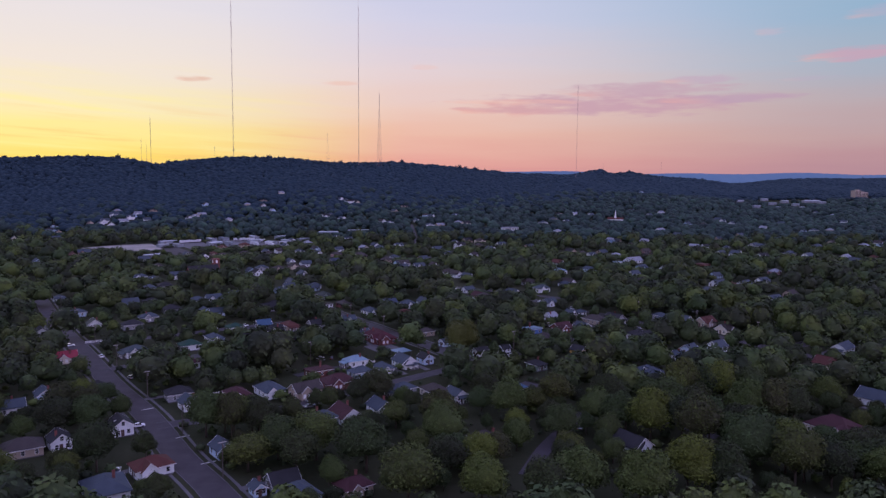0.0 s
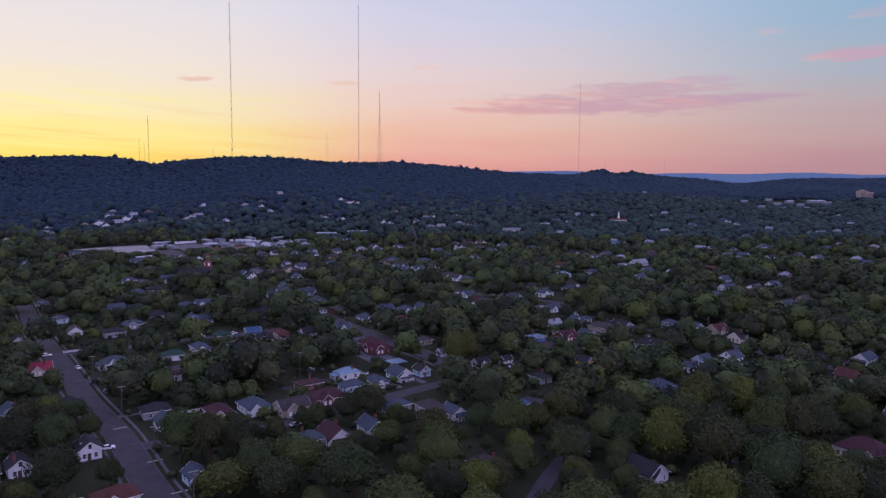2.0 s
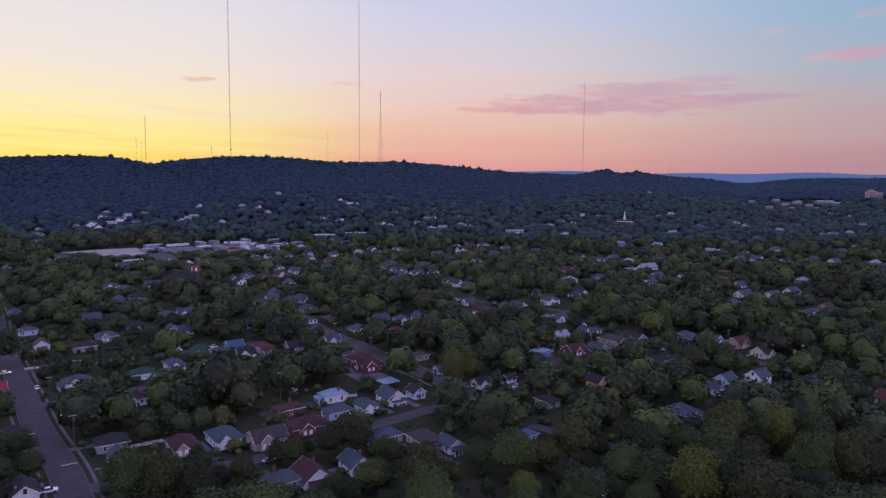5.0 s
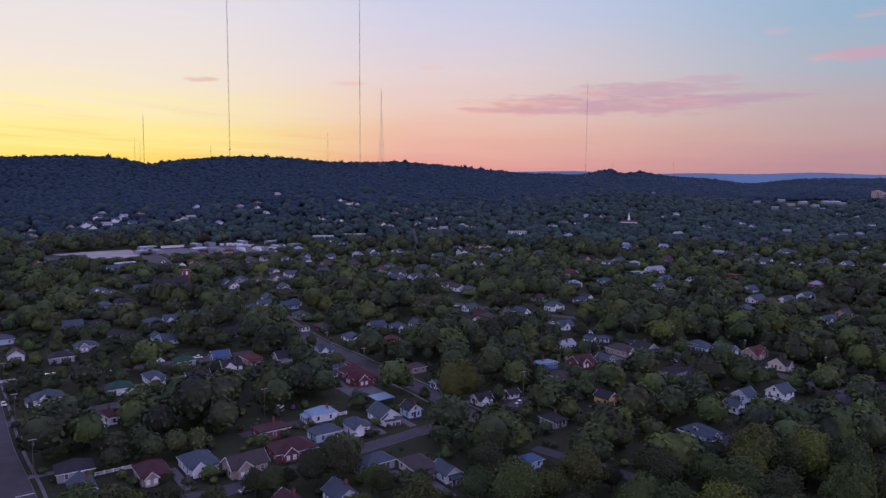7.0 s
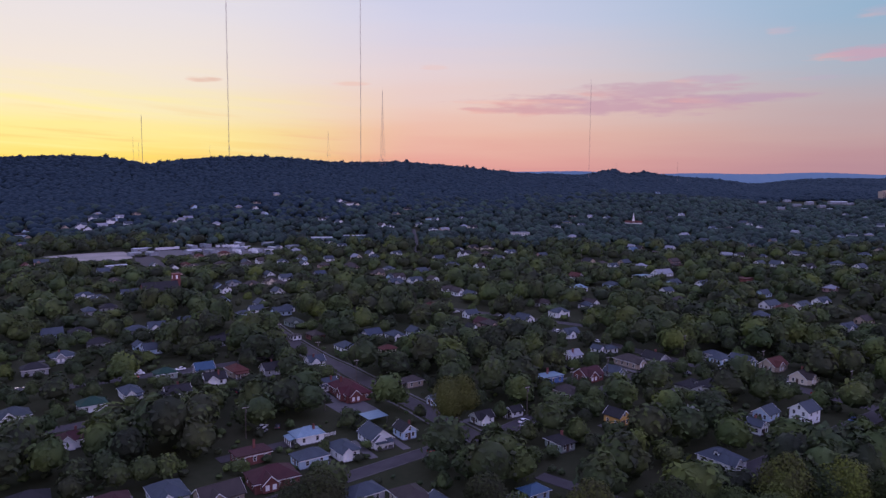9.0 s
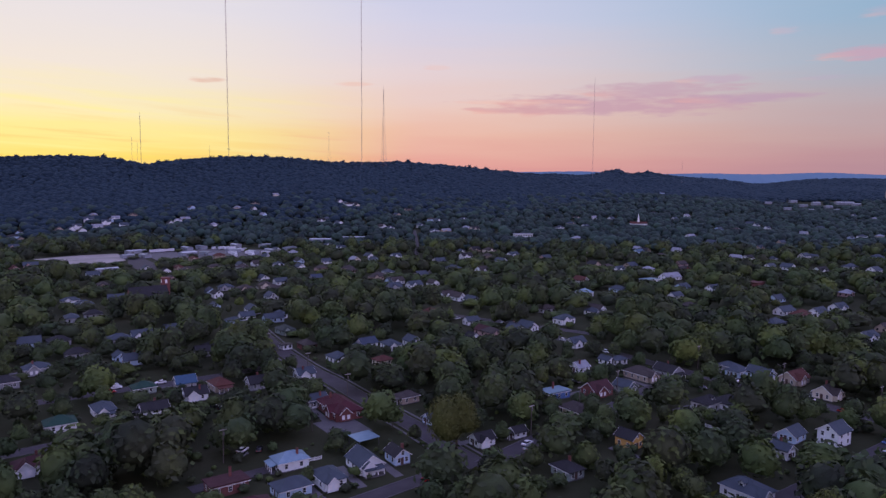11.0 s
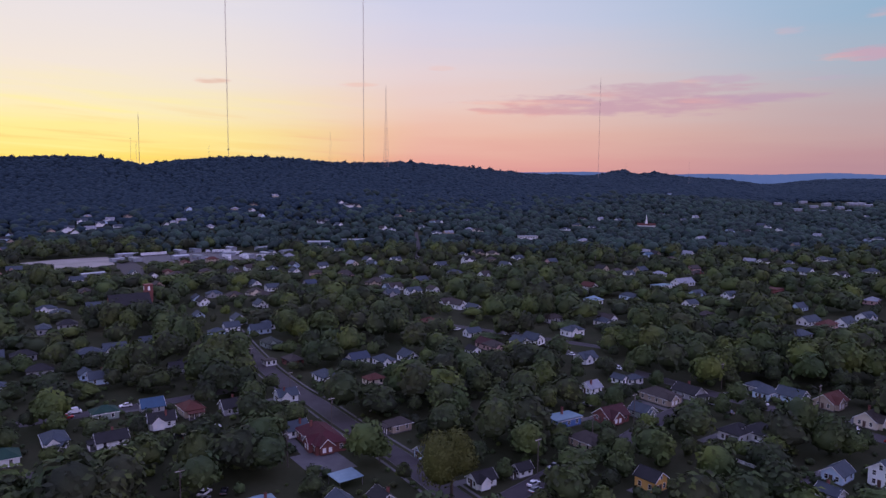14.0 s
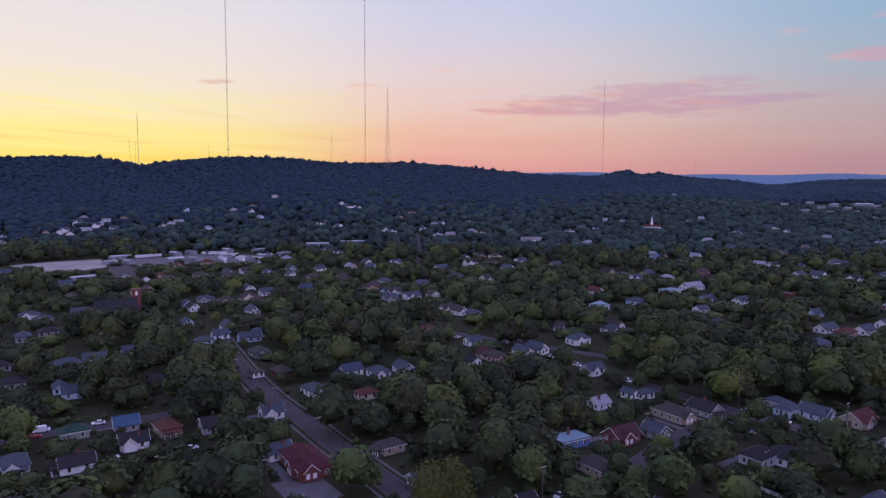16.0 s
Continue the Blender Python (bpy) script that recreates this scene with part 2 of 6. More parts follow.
# ridge trees: the blue haze of distance is painted into their base colour
HAZED_RIDGE = stuff_mat("ridge_woods", (.012, .025, .036), (.020, .038, .051), .8, .012, .12, 0, 0, "tree", .1)
STEEL = stuff_mat("galvanised_steel", (.10, .095, .10), (.18, .17, .17), .5, 1, 8, .05, .5)
MAST = stuff_mat("mast_paint", (.26, .17, .16), (.40, .29, .27), .6, .05, 1, 0, .2)
WOOD_POLE = stuff_mat("creosoted_wood", (.06, .05, .045), (.12, .10, .09), .9, 2, 14, .4)
RUBBER = stuff_mat("tyre_rubber", (.012, .012, .012), (.025, .025, .025), .9, 4, 30, .1)
LINE = stuff_mat("worn_road_paint", (.30, .30, .28), (.50, .50, .47), .8, 1, 8, .1)

# ---- helpers for meshes ----


def mesh_of(name, verts, faces, mat, smooth=False):
    me = bpy.data.meshes.new(name)
    me.from_pydata([tuple(v) for v in verts], [], faces)
    me.materials.append(mat)
    if smooth:
        me.polygons.foreach_set("use_smooth", [True] * len(me.polygons))
    me.update()
    return me


def big_mesh(name, verts, tris, mat, smooth=False):
    """A triangle mesh from numpy arrays."""
    me = bpy.data.meshes.new(name)
    me.vertices.add(len(verts))
    me.vertices.foreach_set("co", np.asarray(verts, np.float32).ravel())
    me.loops.add(len(tris) * 3)
    me.loops.foreach_set("vertex_index", np.asarray(tris, np.int32).ravel())
    me.polygons.add(len(tris))
    me.polygons.foreach_set("loop_start", np.arange(0, len(tris) * 3, 3, dtype=np.int32))
    me.polygons.foreach_set("use_smooth", np.full(len(tris), smooth))
    me.materials.append(mat)
    me.update(calc_edges=True)
    me.validate()
    return me


class Solid:
    """Collects boxes, prisms and slabs into one mesh."""

    def __init__(self):
        self.v, self.f = [], []

    def add(self, verts, faces):
        k = len(self.v)
        self.v += list(verts)
        self.f += [tuple(i + k for i in f) for f in faces]
        return self

    def box(self, x0, x1, y0, y1, z0, z1):
        return self.add([(x0, y0, z0), (x1, y0, z0), (x1, y1, z0), (x0, y1, z0), (x0, y0, z1), (x1, y0, z1), (x1, y1, z1), (x0, y1, z1)],
                        [(3, 2, 1, 0), (4, 5, 6, 7), (0, 1, 5, 4), (1, 2, 6, 5), (2, 3, 7, 6), (3, 0, 4, 7)])

    def slab(self, quad, thick):
        """A quad, counterclockwise from above, given thickness downwards."""
        low = [(x, y, z - thick) for x, y, z in quad]
        n = len(quad)
        return self.add(list(quad) + low, [tuple(range(n)), tuple(range(2 * n - 1, n - 1, -1))] +
                        [(i, i + n, (i + 1) % n + n, (i + 1) % n) for i in range(n)])

    def tube(self, a, b, r0, r1, n=6):
        a, b = Vector(a), Vector(b)
        q = (b - a).to_track_quat("Z", "Y").to_matrix()
        vs = [a + q @ Vector((r0 * math.cos(6.2832 * i / n), r0 * math.sin(6.2832 * i / n), 0)) for i in range(n)]
        vs += [b + q @ Vector((r1 * math.cos(6.2832 * i / n), r1 * math.sin(6.2832 * i / n), 0)) for i in range(n)]
        return self.add([tuple(v) for v in vs], [(i, (i + 1) % n, (i + 1) % n + n, i + n) for i in range(n)] +
                        [tuple(range(n - 1, -1, -1)), tuple(range(n, 2 * n))])

    def mesh(self, name, mat, smooth=False):
        return mesh_of(name, self.v, self.f, mat, smooth)


def part(name, me, parent, at=None, label=""):
    ob = new(name, me)
    ob.parent = parent
    if at is not None:
        ob.matrix_basis = at
    return tagged(ob, label)


def thing(name, m, label, category, group="", kind=""):
    ob = new(name)
    ob.empty_display_size = .5
    ob.matrix_basis = m
    return tagged(ob, label, category, group, kind)


# ---- lie of the land: flat valley floor, a wooded ridge beyond it ----
RIDGE_U = np.array([-1.2, -.63, -.5, -.45, -.4, -.355, -.3, -.215, -.147, -.067, .013, .117, .17,
                    .22, .245, .265, .29, .317, .35, .38, .405, .437, .48, .533, .627, .9])
RIDGE_Z = np.array([106, 109, 120, 119, 107, 117, 125, 128, 121, 123, 111, 95, 93,
                    110, 98, 110, 99, 95, 90, 80, 71, 74, 87, 94, 98, 100.])
RIDGE_Y = np.array([1200, 1415, 1525, 1568, 1612, 1651, 1700, 1773, 1832, 1902, 1980, 2135, 2334,
                    2650, 2740, 2792, 2792, 2792, 2792, 2850, 3000, 3200, 3200, 3200, 3200, 3200.])


def land(x, y):
    """Height of the ground."""
    x, y = np.asarray(x, float), np.asarray(y, float)
    u = np.clip(x / np.maximum(y, 300), -1.2, .9)
    top, far = np.interp(u, RIDGE_U, RIDGE_Z), np.interp(u, RIDGE_U, RIDGE_Y)
    rise = np.clip((y - 950) / (far - 950), 0, 1) ** 1.8
    fall = np.clip((y - far) / 500, 0, 1)
    swell = 3.0 * np.sin(x / 97 + 1.3) * np.sin(y / 131) * np.clip((y - 1100) / 300, 0, 1)
    return top * rise * (1 - .5 * fall * fall * (3 - 2 * fall)) + swell


rng = np.random.default_rng(7)

# ---- ground sheet ----
gx = np.concatenate([np.linspace(-4200, -1400, 40), np.linspace(-1370, 1370, 138), np.linspace(1400, 4200, 50)])
gy = np.concatenate([np.linspace(-900, 850, 18), np.linspace(870, 3300, 122), np.linspace(3330, 4930, 24)])
X, Y = np.meshgrid(gx, gy)
gv = np.stack([X, Y, land(X, Y)], -1).reshape(-1, 3)
nx, ny = len(gx), len(gy)
ii = (np.arange(ny - 1)[:, None] * nx + np.arange(nx - 1)[None]).ravel()
gt = np.concatenate([np.stack([ii, ii + 1, ii + nx + 1], 1), np.stack([ii, ii + nx + 1, ii + nx], 1)])
tagged(new("ground", big_mesh("ground", gv, gt, GRASS, True)), "dark lawns and bare earth of the valley floor", "ground", kind="structure")

# ---- streets ----
STREETS, STREET_LINES = [], []


def smooth_line(pts, step=6.0):
    p = [Vector((*q, 0)) for q in pts]
    p = [p[0] * 2 - p[1]] + p + [p[-1] * 2 - p[-2]]
    out = []
    for a, b, c, d in zip(p, p[1:], p[2:], p[3:]):
        n = max(2, int((c - b).length / step))
        for i in range(n):
            t = i / n
            out.append(.5 * ((2 * b) + (c - a) * t + (2 * a - 5 * b + 4 * c - d) * t * t + (3 * b - a - 3 * c + d) * t ** 3))
    return out + [p[-2]]


def ribbon(line, o0, o1, z0, z1, name, mat, lift=0.0):
    """A strip beside a line, between two offsets, with a top at z1 and sides down to z0."""
    v, f = [], []
    for i, q in enumerate(line):
        d = (line[min(i + 1, len(line) - 1)] - line[max(i - 1, 0)]).normalized()
        n = Vector((-d.y, d.x, 0))
        for o, z in ((o0, z0), (o0, z1), (o1, z1), (o1, z0)):
            s = q + n * o
            v.append((s.x, s.y, float(land(s.x, s.y)) + z + lift))
    for i in range(len(line) - 1):
        for k in range(3):
            f.append((4 * i + k, 4 * i + 4 + k, 4 * i + 5 + k, 4 * i + 1 + k))
    return mesh_of(name, v, f, mat)


def street(pts, width, kerb=True, level=0.0, label="worn dark asphalt street between concrete kerbs"):
    line = smooth_line(pts)
    h = width / 2
    level += .007 * (len(STREET_LINES) + 1)
    STREET_LINES.append(line)
    tagged(new("road", ribbon(line, h, -h, -.3, .04 + level, "road", ASPHALT)), label, "road", kind="structure")
    if kerb:
        for s in (1, -1):
            tagged(new("kerb", ribbon(line, s * (h + .02) + (.2 if s > 0 else 0), s * (h + .02) - (0 if s > 0 else .2), -.2, .16, "kerb", CONCRETE)),
                   "low concrete kerb along the street", "kerb", kind="structure")
            if width > 7.4:
                tagged(new("pavement", ribbon(line, s * (h + 2.1) + .45, s * (h + 2.1) - .45, -.2, .07, "pavement", CONCRETE)),
                       "narrow concrete pavement along the street", "pavement", kind="structure")
    for q in line:
        STREETS.append((q.x, q.y, h + 1.2))
    return line


street(((-330, 560), (-268, 470), (-224, 405), (-171, 333), (-134, 282), (-104, 244), (-78, 206), (-58, 180), (-20, 125), (20, 70), (80, -13), (160, -125)), 8.5)
street(((-120, 540), (-81, 465), (-57, 425), (-41, 403), (-29, 385), (-15, 365), (-3, 348), (5, 335), (18, 315)), 7.6, level=.012)
street(((19, 316), (31, 330), (51, 353), (67, 368), (84, 389), (100, 405)), 6.6)
street(((60, 500), (88, 460), (113, 426), (124, 412), (143, 391), (157, 370), (185, 330)), 7.0, level=.012)
street(((-96, 233), (-58, 252), (-38, 270), (-5, 300), (6, 310)), 6.0)
street(((-147, 303), (-116, 328), (-95, 345)), 6.0)
street(((-192, 343), (-173, 356), (-150, 368), (-132, 381), (-100, 402), (-74, 424)), 6.4)
street(((25, 195), (33, 215), (44, 236), (52, 250)), 5.0, False, label="narrow asphalt lane between gardens")
street(((92, 290), (123, 313), (164, 344), (200, 370)), 7.0)
street(((-10, 565), (17, 547), (59, 520), (90, 500)), 6.0)
street(((-12, 760), (-30, 857), (-36, 1000), (-50, 1183)), 5.0, False, label="straight asphalt road running up the far slope")
street(((-62, 296), (-50, 306), (-36, 318)), 5.0, False, label="short asphalt drive between gardens")
street(((34, 288), (48, 276), (62, 264), (92, 226)), 5.2, False, label="narrow asphalt lane between gardens")

for x, y, turn in ((-106.6, 250.8, 0), (-83.8, 223.4, 0), (-68.6, 202.5, 0)):
    ob = new("road_line", Solid().box(-2.2, 2.2, -.25, .25, .03, .065).mesh("road_line", LINE))
    ob.matrix_basis = pose(x, y, 0, 0, 0, 36 + turn)
    tagged(ob, "short worn white line across the asphalt street", "road line", kind="structure")

# ---- houses ----
HOUSES = []
wv = Solid().box(-.55, .55, -.05, .05, -.75, .75)
WINDOW = wv.mesh("window", TRIM)
pv = Solid().box(-.45, .45, -.054, .054, .04, .65).box(-.45, .45, -.054, .054, -.65, -.04)
PANES = pv.mesh("pane", PANE)
FAR_WINDOW = Solid().box(-.5, .5, -.06, .06, -.7, .7).mesh("window", PANE)
DOOR_MESH = Solid().box(-.5, .5, -.06, .06, 0, 2.1).box(-.34, .34, -.08, .08, 1.2, 1.85).mesh("door", DOOR)


def gable_roof(s, w, l, h, rise, over=.45, thick=.16):
    a, b = w / 2 + over, l / 2 + over
    drop = rise * over / (w / 2)
    s.slab([(0, -b, h + rise + .1), (a, -b, h - drop + .1), (a, b, h - drop + .1), (0, b, h + rise + .1)], thick)
    s.slab([(-a, -b, h - drop + .1), (0, -b, h + rise + .1), (0, b, h + rise + .1), (-a, b, h - drop + .1)], thick)
    return s.box(-.12, .12, -b, b, h + rise + .05, h + rise + .16)


def hip_roof(s, w, l, h, rise, over=.5):
    a, b = w / 2 + over, l / 2 + over
    r = max(b - a, .3)
    base, e = h - .12, h + .06
    s.add([(-a, -b, base), (a, -b, base), (a, b, base), (-a, b, base), (-a, -b, e), (a, -b, e), (a, b, e), (-a, b, e), (0, -r, h + rise), (0, r, h + rise)],
          [(3, 2, 1, 0), (0, 1, 5, 4), (1, 2, 6, 5), (2, 3, 7, 6), (3, 0, 4, 7), (4, 5, 8), (5, 6, 9, 8), (6, 7, 9), (7, 4, 8, 9)])
    return s.box(-.1, .1, -r, r, h + rise - .04, h + rise + .06)


SAY = {"dark": "dark", "slate": "slate-grey", "lightslate": "pale grey", "brown": "grey-brown", "redbrown": "red-brown", "maroon": "maroon",
       "brickroof": "brick-red", "brightred": "bright red", "teal": "grey-teal", "greygreen": "grey-green", "green": "dark green", "blue": "blue",
       "blueslate": "blue-slate", "lightmetal": "pale blue metal", "lightblue": "light blue", "brick": "red-brick"}


def house(x, y, turn, w, l, style, wall, roof, h, extra):
    """A small house: the ridge runs along its own y, the porch end faces its own +y. extra: g gables, p porch, d dormer, w end window."""
    near = y < 430
    turn += random.uniform(-4, 4)
    z = float(land(x, y))
    shape = {"gable": "gabled", "hip": "hipped", "flat": "low flat"}[style]
    ob = thing("house", pose(x, y, z, 0, 0, turn), "%s%s house under a %s %s roof%s" % (
        "two-storey " if h > 4 else "", SAY.get(wall, wall), shape, SAY.get(roof, roof), " with a porch" if "p" in extra else ""), "house", "houses of the suburb")
    HOUSES.append((x, y, max(w, l) / 2, h))
    rise = w * .5 * (.72 if style == "gable" else .62)
    s = Solid().box(-w / 2, w / 2, -l / 2, l / 2, .35, h)
    if style == "gable":
        for b0, b1 in ((-l / 2, -l / 2 + .2), (l / 2 - .2, l / 2)):
            s.add([(-w / 2, b0, h), (w / 2, b0, h), (0, b0, h + rise), (-w / 2, b1, h), (w / 2, b1, h), (0, b1, h + rise)],
                  [(0, 1, 2), (5, 4, 3), (0, 3, 4, 1), (1, 4, 5, 2), (2, 5, 3, 0)])
    part("wall", s.mesh("wall", WALL[wall]), ob)
    part("foundation", Solid().box(-w / 2 + .04, w / 2 - .04, -l / 2 + .04, l / 2 - .04, -.3, .35).mesh("foundation", CONCRETE if wall != "brick" else BRICK), ob)
    if style == "gable":
        rm = gable_roof(Solid(), w, l, h, rise)
    elif style == "hip":
        rm = hip_roof(Solid(), w, l, h, rise)
    else:
        rm = Solid().slab([(-w / 2 - .5, -l / 2 - .5, h + .5), (w / 2 + .5, -l / 2 - .5, h + .2), (w / 2 + .5, l / 2 + .5, h + .2), (-w / 2 - .5, l / 2 + .5, h + .5)], .2)
    part("roof", rm.mesh("roof", ROOF[roof]), ob)
    if near:
        for sx in (-1, 1):
            if style == "gable":
                part("fascia", Solid().slab([(0, sx * (l / 2 + .47), h + rise + .12), (-w / 2 - .45, sx * (l / 2 + .47), h - rise * .9 / w + .12),
                                             (-w / 2 - .45, sx * (l / 2 + .51), h - rise * .9 / w + .12), (0, sx * (l / 2 + .51), h + rise + .12)], .24).mesh("fascia", TRIM), ob)
                part("fascia", Solid().slab([(0, sx * (l / 2 + .47), h + rise + .12), (w / 2 + .45, sx * (l / 2 + .47), h - rise * .9 / w + .12),
                                             (w / 2 + .45, sx * (l / 2 + .51), h - rise * .9 / w + .12), (0, sx * (l / 2 + .51), h + rise + .12)], .24).mesh("fascia", TRIM), ob)
            else:
                part("fascia", Solid().box(sx * (w / 2 + .5), sx * (w / 2 + .53), -l / 2 - .53, l / 2 + .53, h - .14, h + .04).mesh("fascia", TRIM), ob)
    # cross gables and porch
    sides = []
    ends = abs(turn + 144) < 30
    if "g" in extra:
        sides.append(("end", w) if ends else ("side", l))
    if "gg" in extra:
        sides.append(("side2", l))
    for kind, span in sides:
        # built as if it stood out along +x, then turned to the right wall
        gw = min(4.4, span * .46)
        reach = (l if kind == "end" else w) / 2
        out, shift = reach + (1.3 if near else 1.0), (-.18 if kind != "side2" else .24) * span
        gr = gw * .46
        turned = pose(0, 0, 0, 0, 0, 90) if kind == "end" else pose(0, 0, 0, 0, 0, 0 if ends else 180)
        s = Solid().box(reach - .5, out, shift - gw / 2, shift + gw / 2, .35, h)
        s.add([(out - .2, shift - gw / 2, h), (out - .2, shift + gw / 2, h), (out - .2, shift, h + gr), (out, shift - gw / 2, h), (out, shift + gw / 2, h), (out, shift, h + gr)],
              [(0, 1, 2), (5, 4, 3), (0, 3, 4, 1), (1, 4, 5, 2), (2, 5, 3, 0)])
        g = part("gable", s.mesh("gable", WALL[wall]), ob, turned)
        s = Solid()
        back, front, eave = reach * .25, out + .4, h - gr * .8 / gw + .12
        for sy in (-1, 1):
            q = [(back, shift, h + gr + .12), (back, shift + sy * (gw / 2 + .4), eave), (front, shift + sy * (gw / 2 + .4), eave), (front, shift, h + gr + .12)]
            s.slab(q if sy < 0 else q[::-1], .15)
            if near:
                q = [(front, shift, h + gr + .14), (front, shift + sy * (gw / 2 + .4), eave + .02), (front + .05, shift + sy * (gw / 2 + .4), eave + .02), (front + .05, shift, h + gr + .14)]
                part("fascia", Solid().slab(q if sy < 0 else q[::-1], .26).mesh("fascia", TRIM), g)
        part("gable_roof", s.mesh("gable_roof", ROOF[roof]), g)
        if y < 650:
            for wy in ((-1.0, 1.0) if near else (0,)):
                wo = part("window", WINDOW if near else FAR_WINDOW, g, pose(out, shift + wy, 1.75, 0, 0, 90))
    if "p" in extra:
        pd = 2.2
        s = Solid().slab([(-w * .42, l / 2 + pd + .2, 2.35), (-w * .42, l / 2 - .1, 2.85), (w * .42, l / 2 - .1, 2.85), (w * .42, l / 2 + pd + .2, 2.35)], .16)
        part("porch_roof", s.mesh("porch_roof", ROOF[roof]), ob)
        part("porch_floor", Solid().box(-w * .4, w * .4, l / 2 - .03, l / 2 + pd, -.2, .38).mesh("porch_floor", CONCRETE), ob)
        for k in range(4):
            px = -w * .38 + k * w * .76 / 3
            part("porch_post", Solid().box(px - .09, px + .09, l / 2 + pd - .3, l / 2 + pd - .12, .38, 2.3).mesh("porch_post", TRIM), ob)
    if "d" in extra:
        for dy in ((-l * .18, l * .2) if l > 12 else (0,)):
            face = 1 if abs(turn + 144) < 30 else -1
            x0, x1 = sorted((face * w * .12, face * w * .34))
            s = Solid().box(x0, x1, dy - .8, dy + .8, h, h + rise * .72)
            d = part("dormer", s.mesh("dormer", WALL[wall]), ob)
            s = Solid().slab([(x0 - .3, dy - 1.05, h + rise * .72), (x1 + .3, dy - 1.05, h + rise * .72), (x1 + .3, dy, h + rise * .72 + .75), (x0 - .3, dy, h + rise * .72 + .75)], .12)
            s.slab([(x0 - .3, dy, h + rise * .72 + .75), (x1 + .3, dy, h + rise * .72 + .75), (x1 + .3, dy + 1.05, h + rise * .72), (x0 - .3, dy + 1.05, h + rise * .72)], .12)
            part("dormer_roof", s.mesh("dormer_roof", ROOF[roof]), d)
            wd = part("window", FAR_WINDOW, d, Matrix.Translation((face * w * .34, dy, h + rise * .45)) @ pose(0, 0, 0, 0, 0, 90))
            wd.scale = (.9, 1, .6)
    # openings
    floors = (1.75,) if h < 4 else (1.75, 4.2)
    spots = []
    for zz in floors:
        n = max(2, int(l // 3.3))
        for k in range(n):
            yy = -l / 2 + (k + .5) * l / n
            spots += [(w / 2, yy, zz, 90), (-w / 2, yy, zz, 90)]
        n = 2 if w < 9.5 else 3
        for k in range(n):
            xx = -w / 2 + (k + .5) * w / n
            spots += [(xx, l / 2, zz, 0), (xx, -l / 2, zz, 0)]
    if "w" in extra or (style == "gable" and h > 3.1):
        spots.append((0, l / 2, h + rise * .38, 0))
    c, sn = math.cos(radians(turn)), math.sin(radians(turn))
    for xx, yy, zz, a in spots:
        # distant houses get no windows on walls that face away from the camera
        nxl, nyl = (math.copysign(1, xx), 0) if a else (0, math.copysign(1, yy))
        if sn * nxl + c * nyl > .2 and not near:
            continue
        if y > 900:
            continue
        m = pose(xx, yy, zz, 0, 0, a)
        if near:
            wo = part("window", WINDOW, ob, m)
            part("pane", PANES, wo, label="dark window glass")
        else:
            part("window", FAR_WINDOW, ob, m)
    if near:
        part("door", DOOR_MESH, ob, pose(w * .04, l / 2, .38, 0, 0, 0))
    if near and random.random() < .5:
        lane = new("driveway", Solid().box(w / 2 + .8, w / 2 + 3.6, -l / 2, l / 2 + 6.5, -.2, .03).mesh("driveway", CONCRETE))
        lane.matrix_basis = pose(x, y, z, 0, 0, turn)
        tagged(lane, "pale worn concrete driveway beside a house", "driveway", kind="structure")
    if near and random.random() < .45:
        cx, cy = random.choice((-1, 1)) * w * .2, random.uniform(-.2, .2) * l
        part("chimney", Solid().box(cx - .35, cx + .35, cy - .3, cy + .3, h, h + rise + .9).box(cx - .42, cx + .42, cy - .37, cy + .37, h + rise + .78, h + rise + .9).mesh("chimney", BRICK), ob)
    return ob


house(-118.2, 213.0, -144, 5.9, 7.6, "gable", "white", "dark", 3.4, "w")
house(-105.2, 226.2, -144, 6.3, 8.4, "gable", "white", "dark", 3.6, "d")
house(-82.1, 194.5, 126, 7.6, 10.1, "hip", "white", "redbrown", 3.0, "g")
house(-88.0, 179.2, -144, 10.1, 12.6, "hip", "white", "slate", 3.2, "-")
house(-126.7, 207.5, 126, 8.4, 10.9, "hip", "tan", "brown", 2.9, "-")
house(-149.3, 260.2, -144, 5.9, 7.6, "gable", "lightblue", "slate", 2.9, "w")
house(-152.4, 244.2, 126, 5.9, 8.4, "gable", "white", "slate", 3.2, "-")
house(-210.6, 366.4, -144, 6.7, 10.1, "gable", "white", "dark", 2.9, "p")
house(-170.2, 315.3, 126, 6.7, 8.4, "gable", "cream", "brightred", 2.9, "g")
house(-144.0, 327.7, 126, 8.4, 10.1, "hip", "white", "teal", 3.0, "gp")
house(-257.4, 471.7, -144, 6.7, 9.2, "hip", "white", "slate", 2.9, "-")
house(-219.7, 421.3, 126, 6.7, 9.2, "hip", "lightblue", "slate", 2.9, "-")
house(-194.0, 389.6, -144, 6.7, 8.4, "gable", "white", "greygreen", 2.9, "-")
house(-112.0, 306.4, 126, 6.7, 9.2, "hip", "white", "maroon", 3.0, "g")
house(-123.3, 341.3, 126, 7.6, 9.2, "hip", "white", "green", 2.9, "-")
house(-116.0, 356.5, -144, 6.7, 10.1, "hip", "white", "slate", 3.0, "gp")
house(-98.2, 357.5, 126, 5.9, 9.2, "gable", "white", "dark", 2.9, "p")
house(-99.6, 390.9, 126, 6.7, 7.6, "gable", "grey", "blue", 3.0, "-")
house(-89.8, 375.8, 126, 6.3, 8.4, "gable", "white", "dark", 3.0, "g")
house(-113.5, 383.6, 126, 6.7, 8.4, "hip", "greygreen", "green", 2.8, "-")
house(-84.5, 389.1, -144, 7.1, 9.2, "hip", "tan", "redbrown", 3.0, "p")
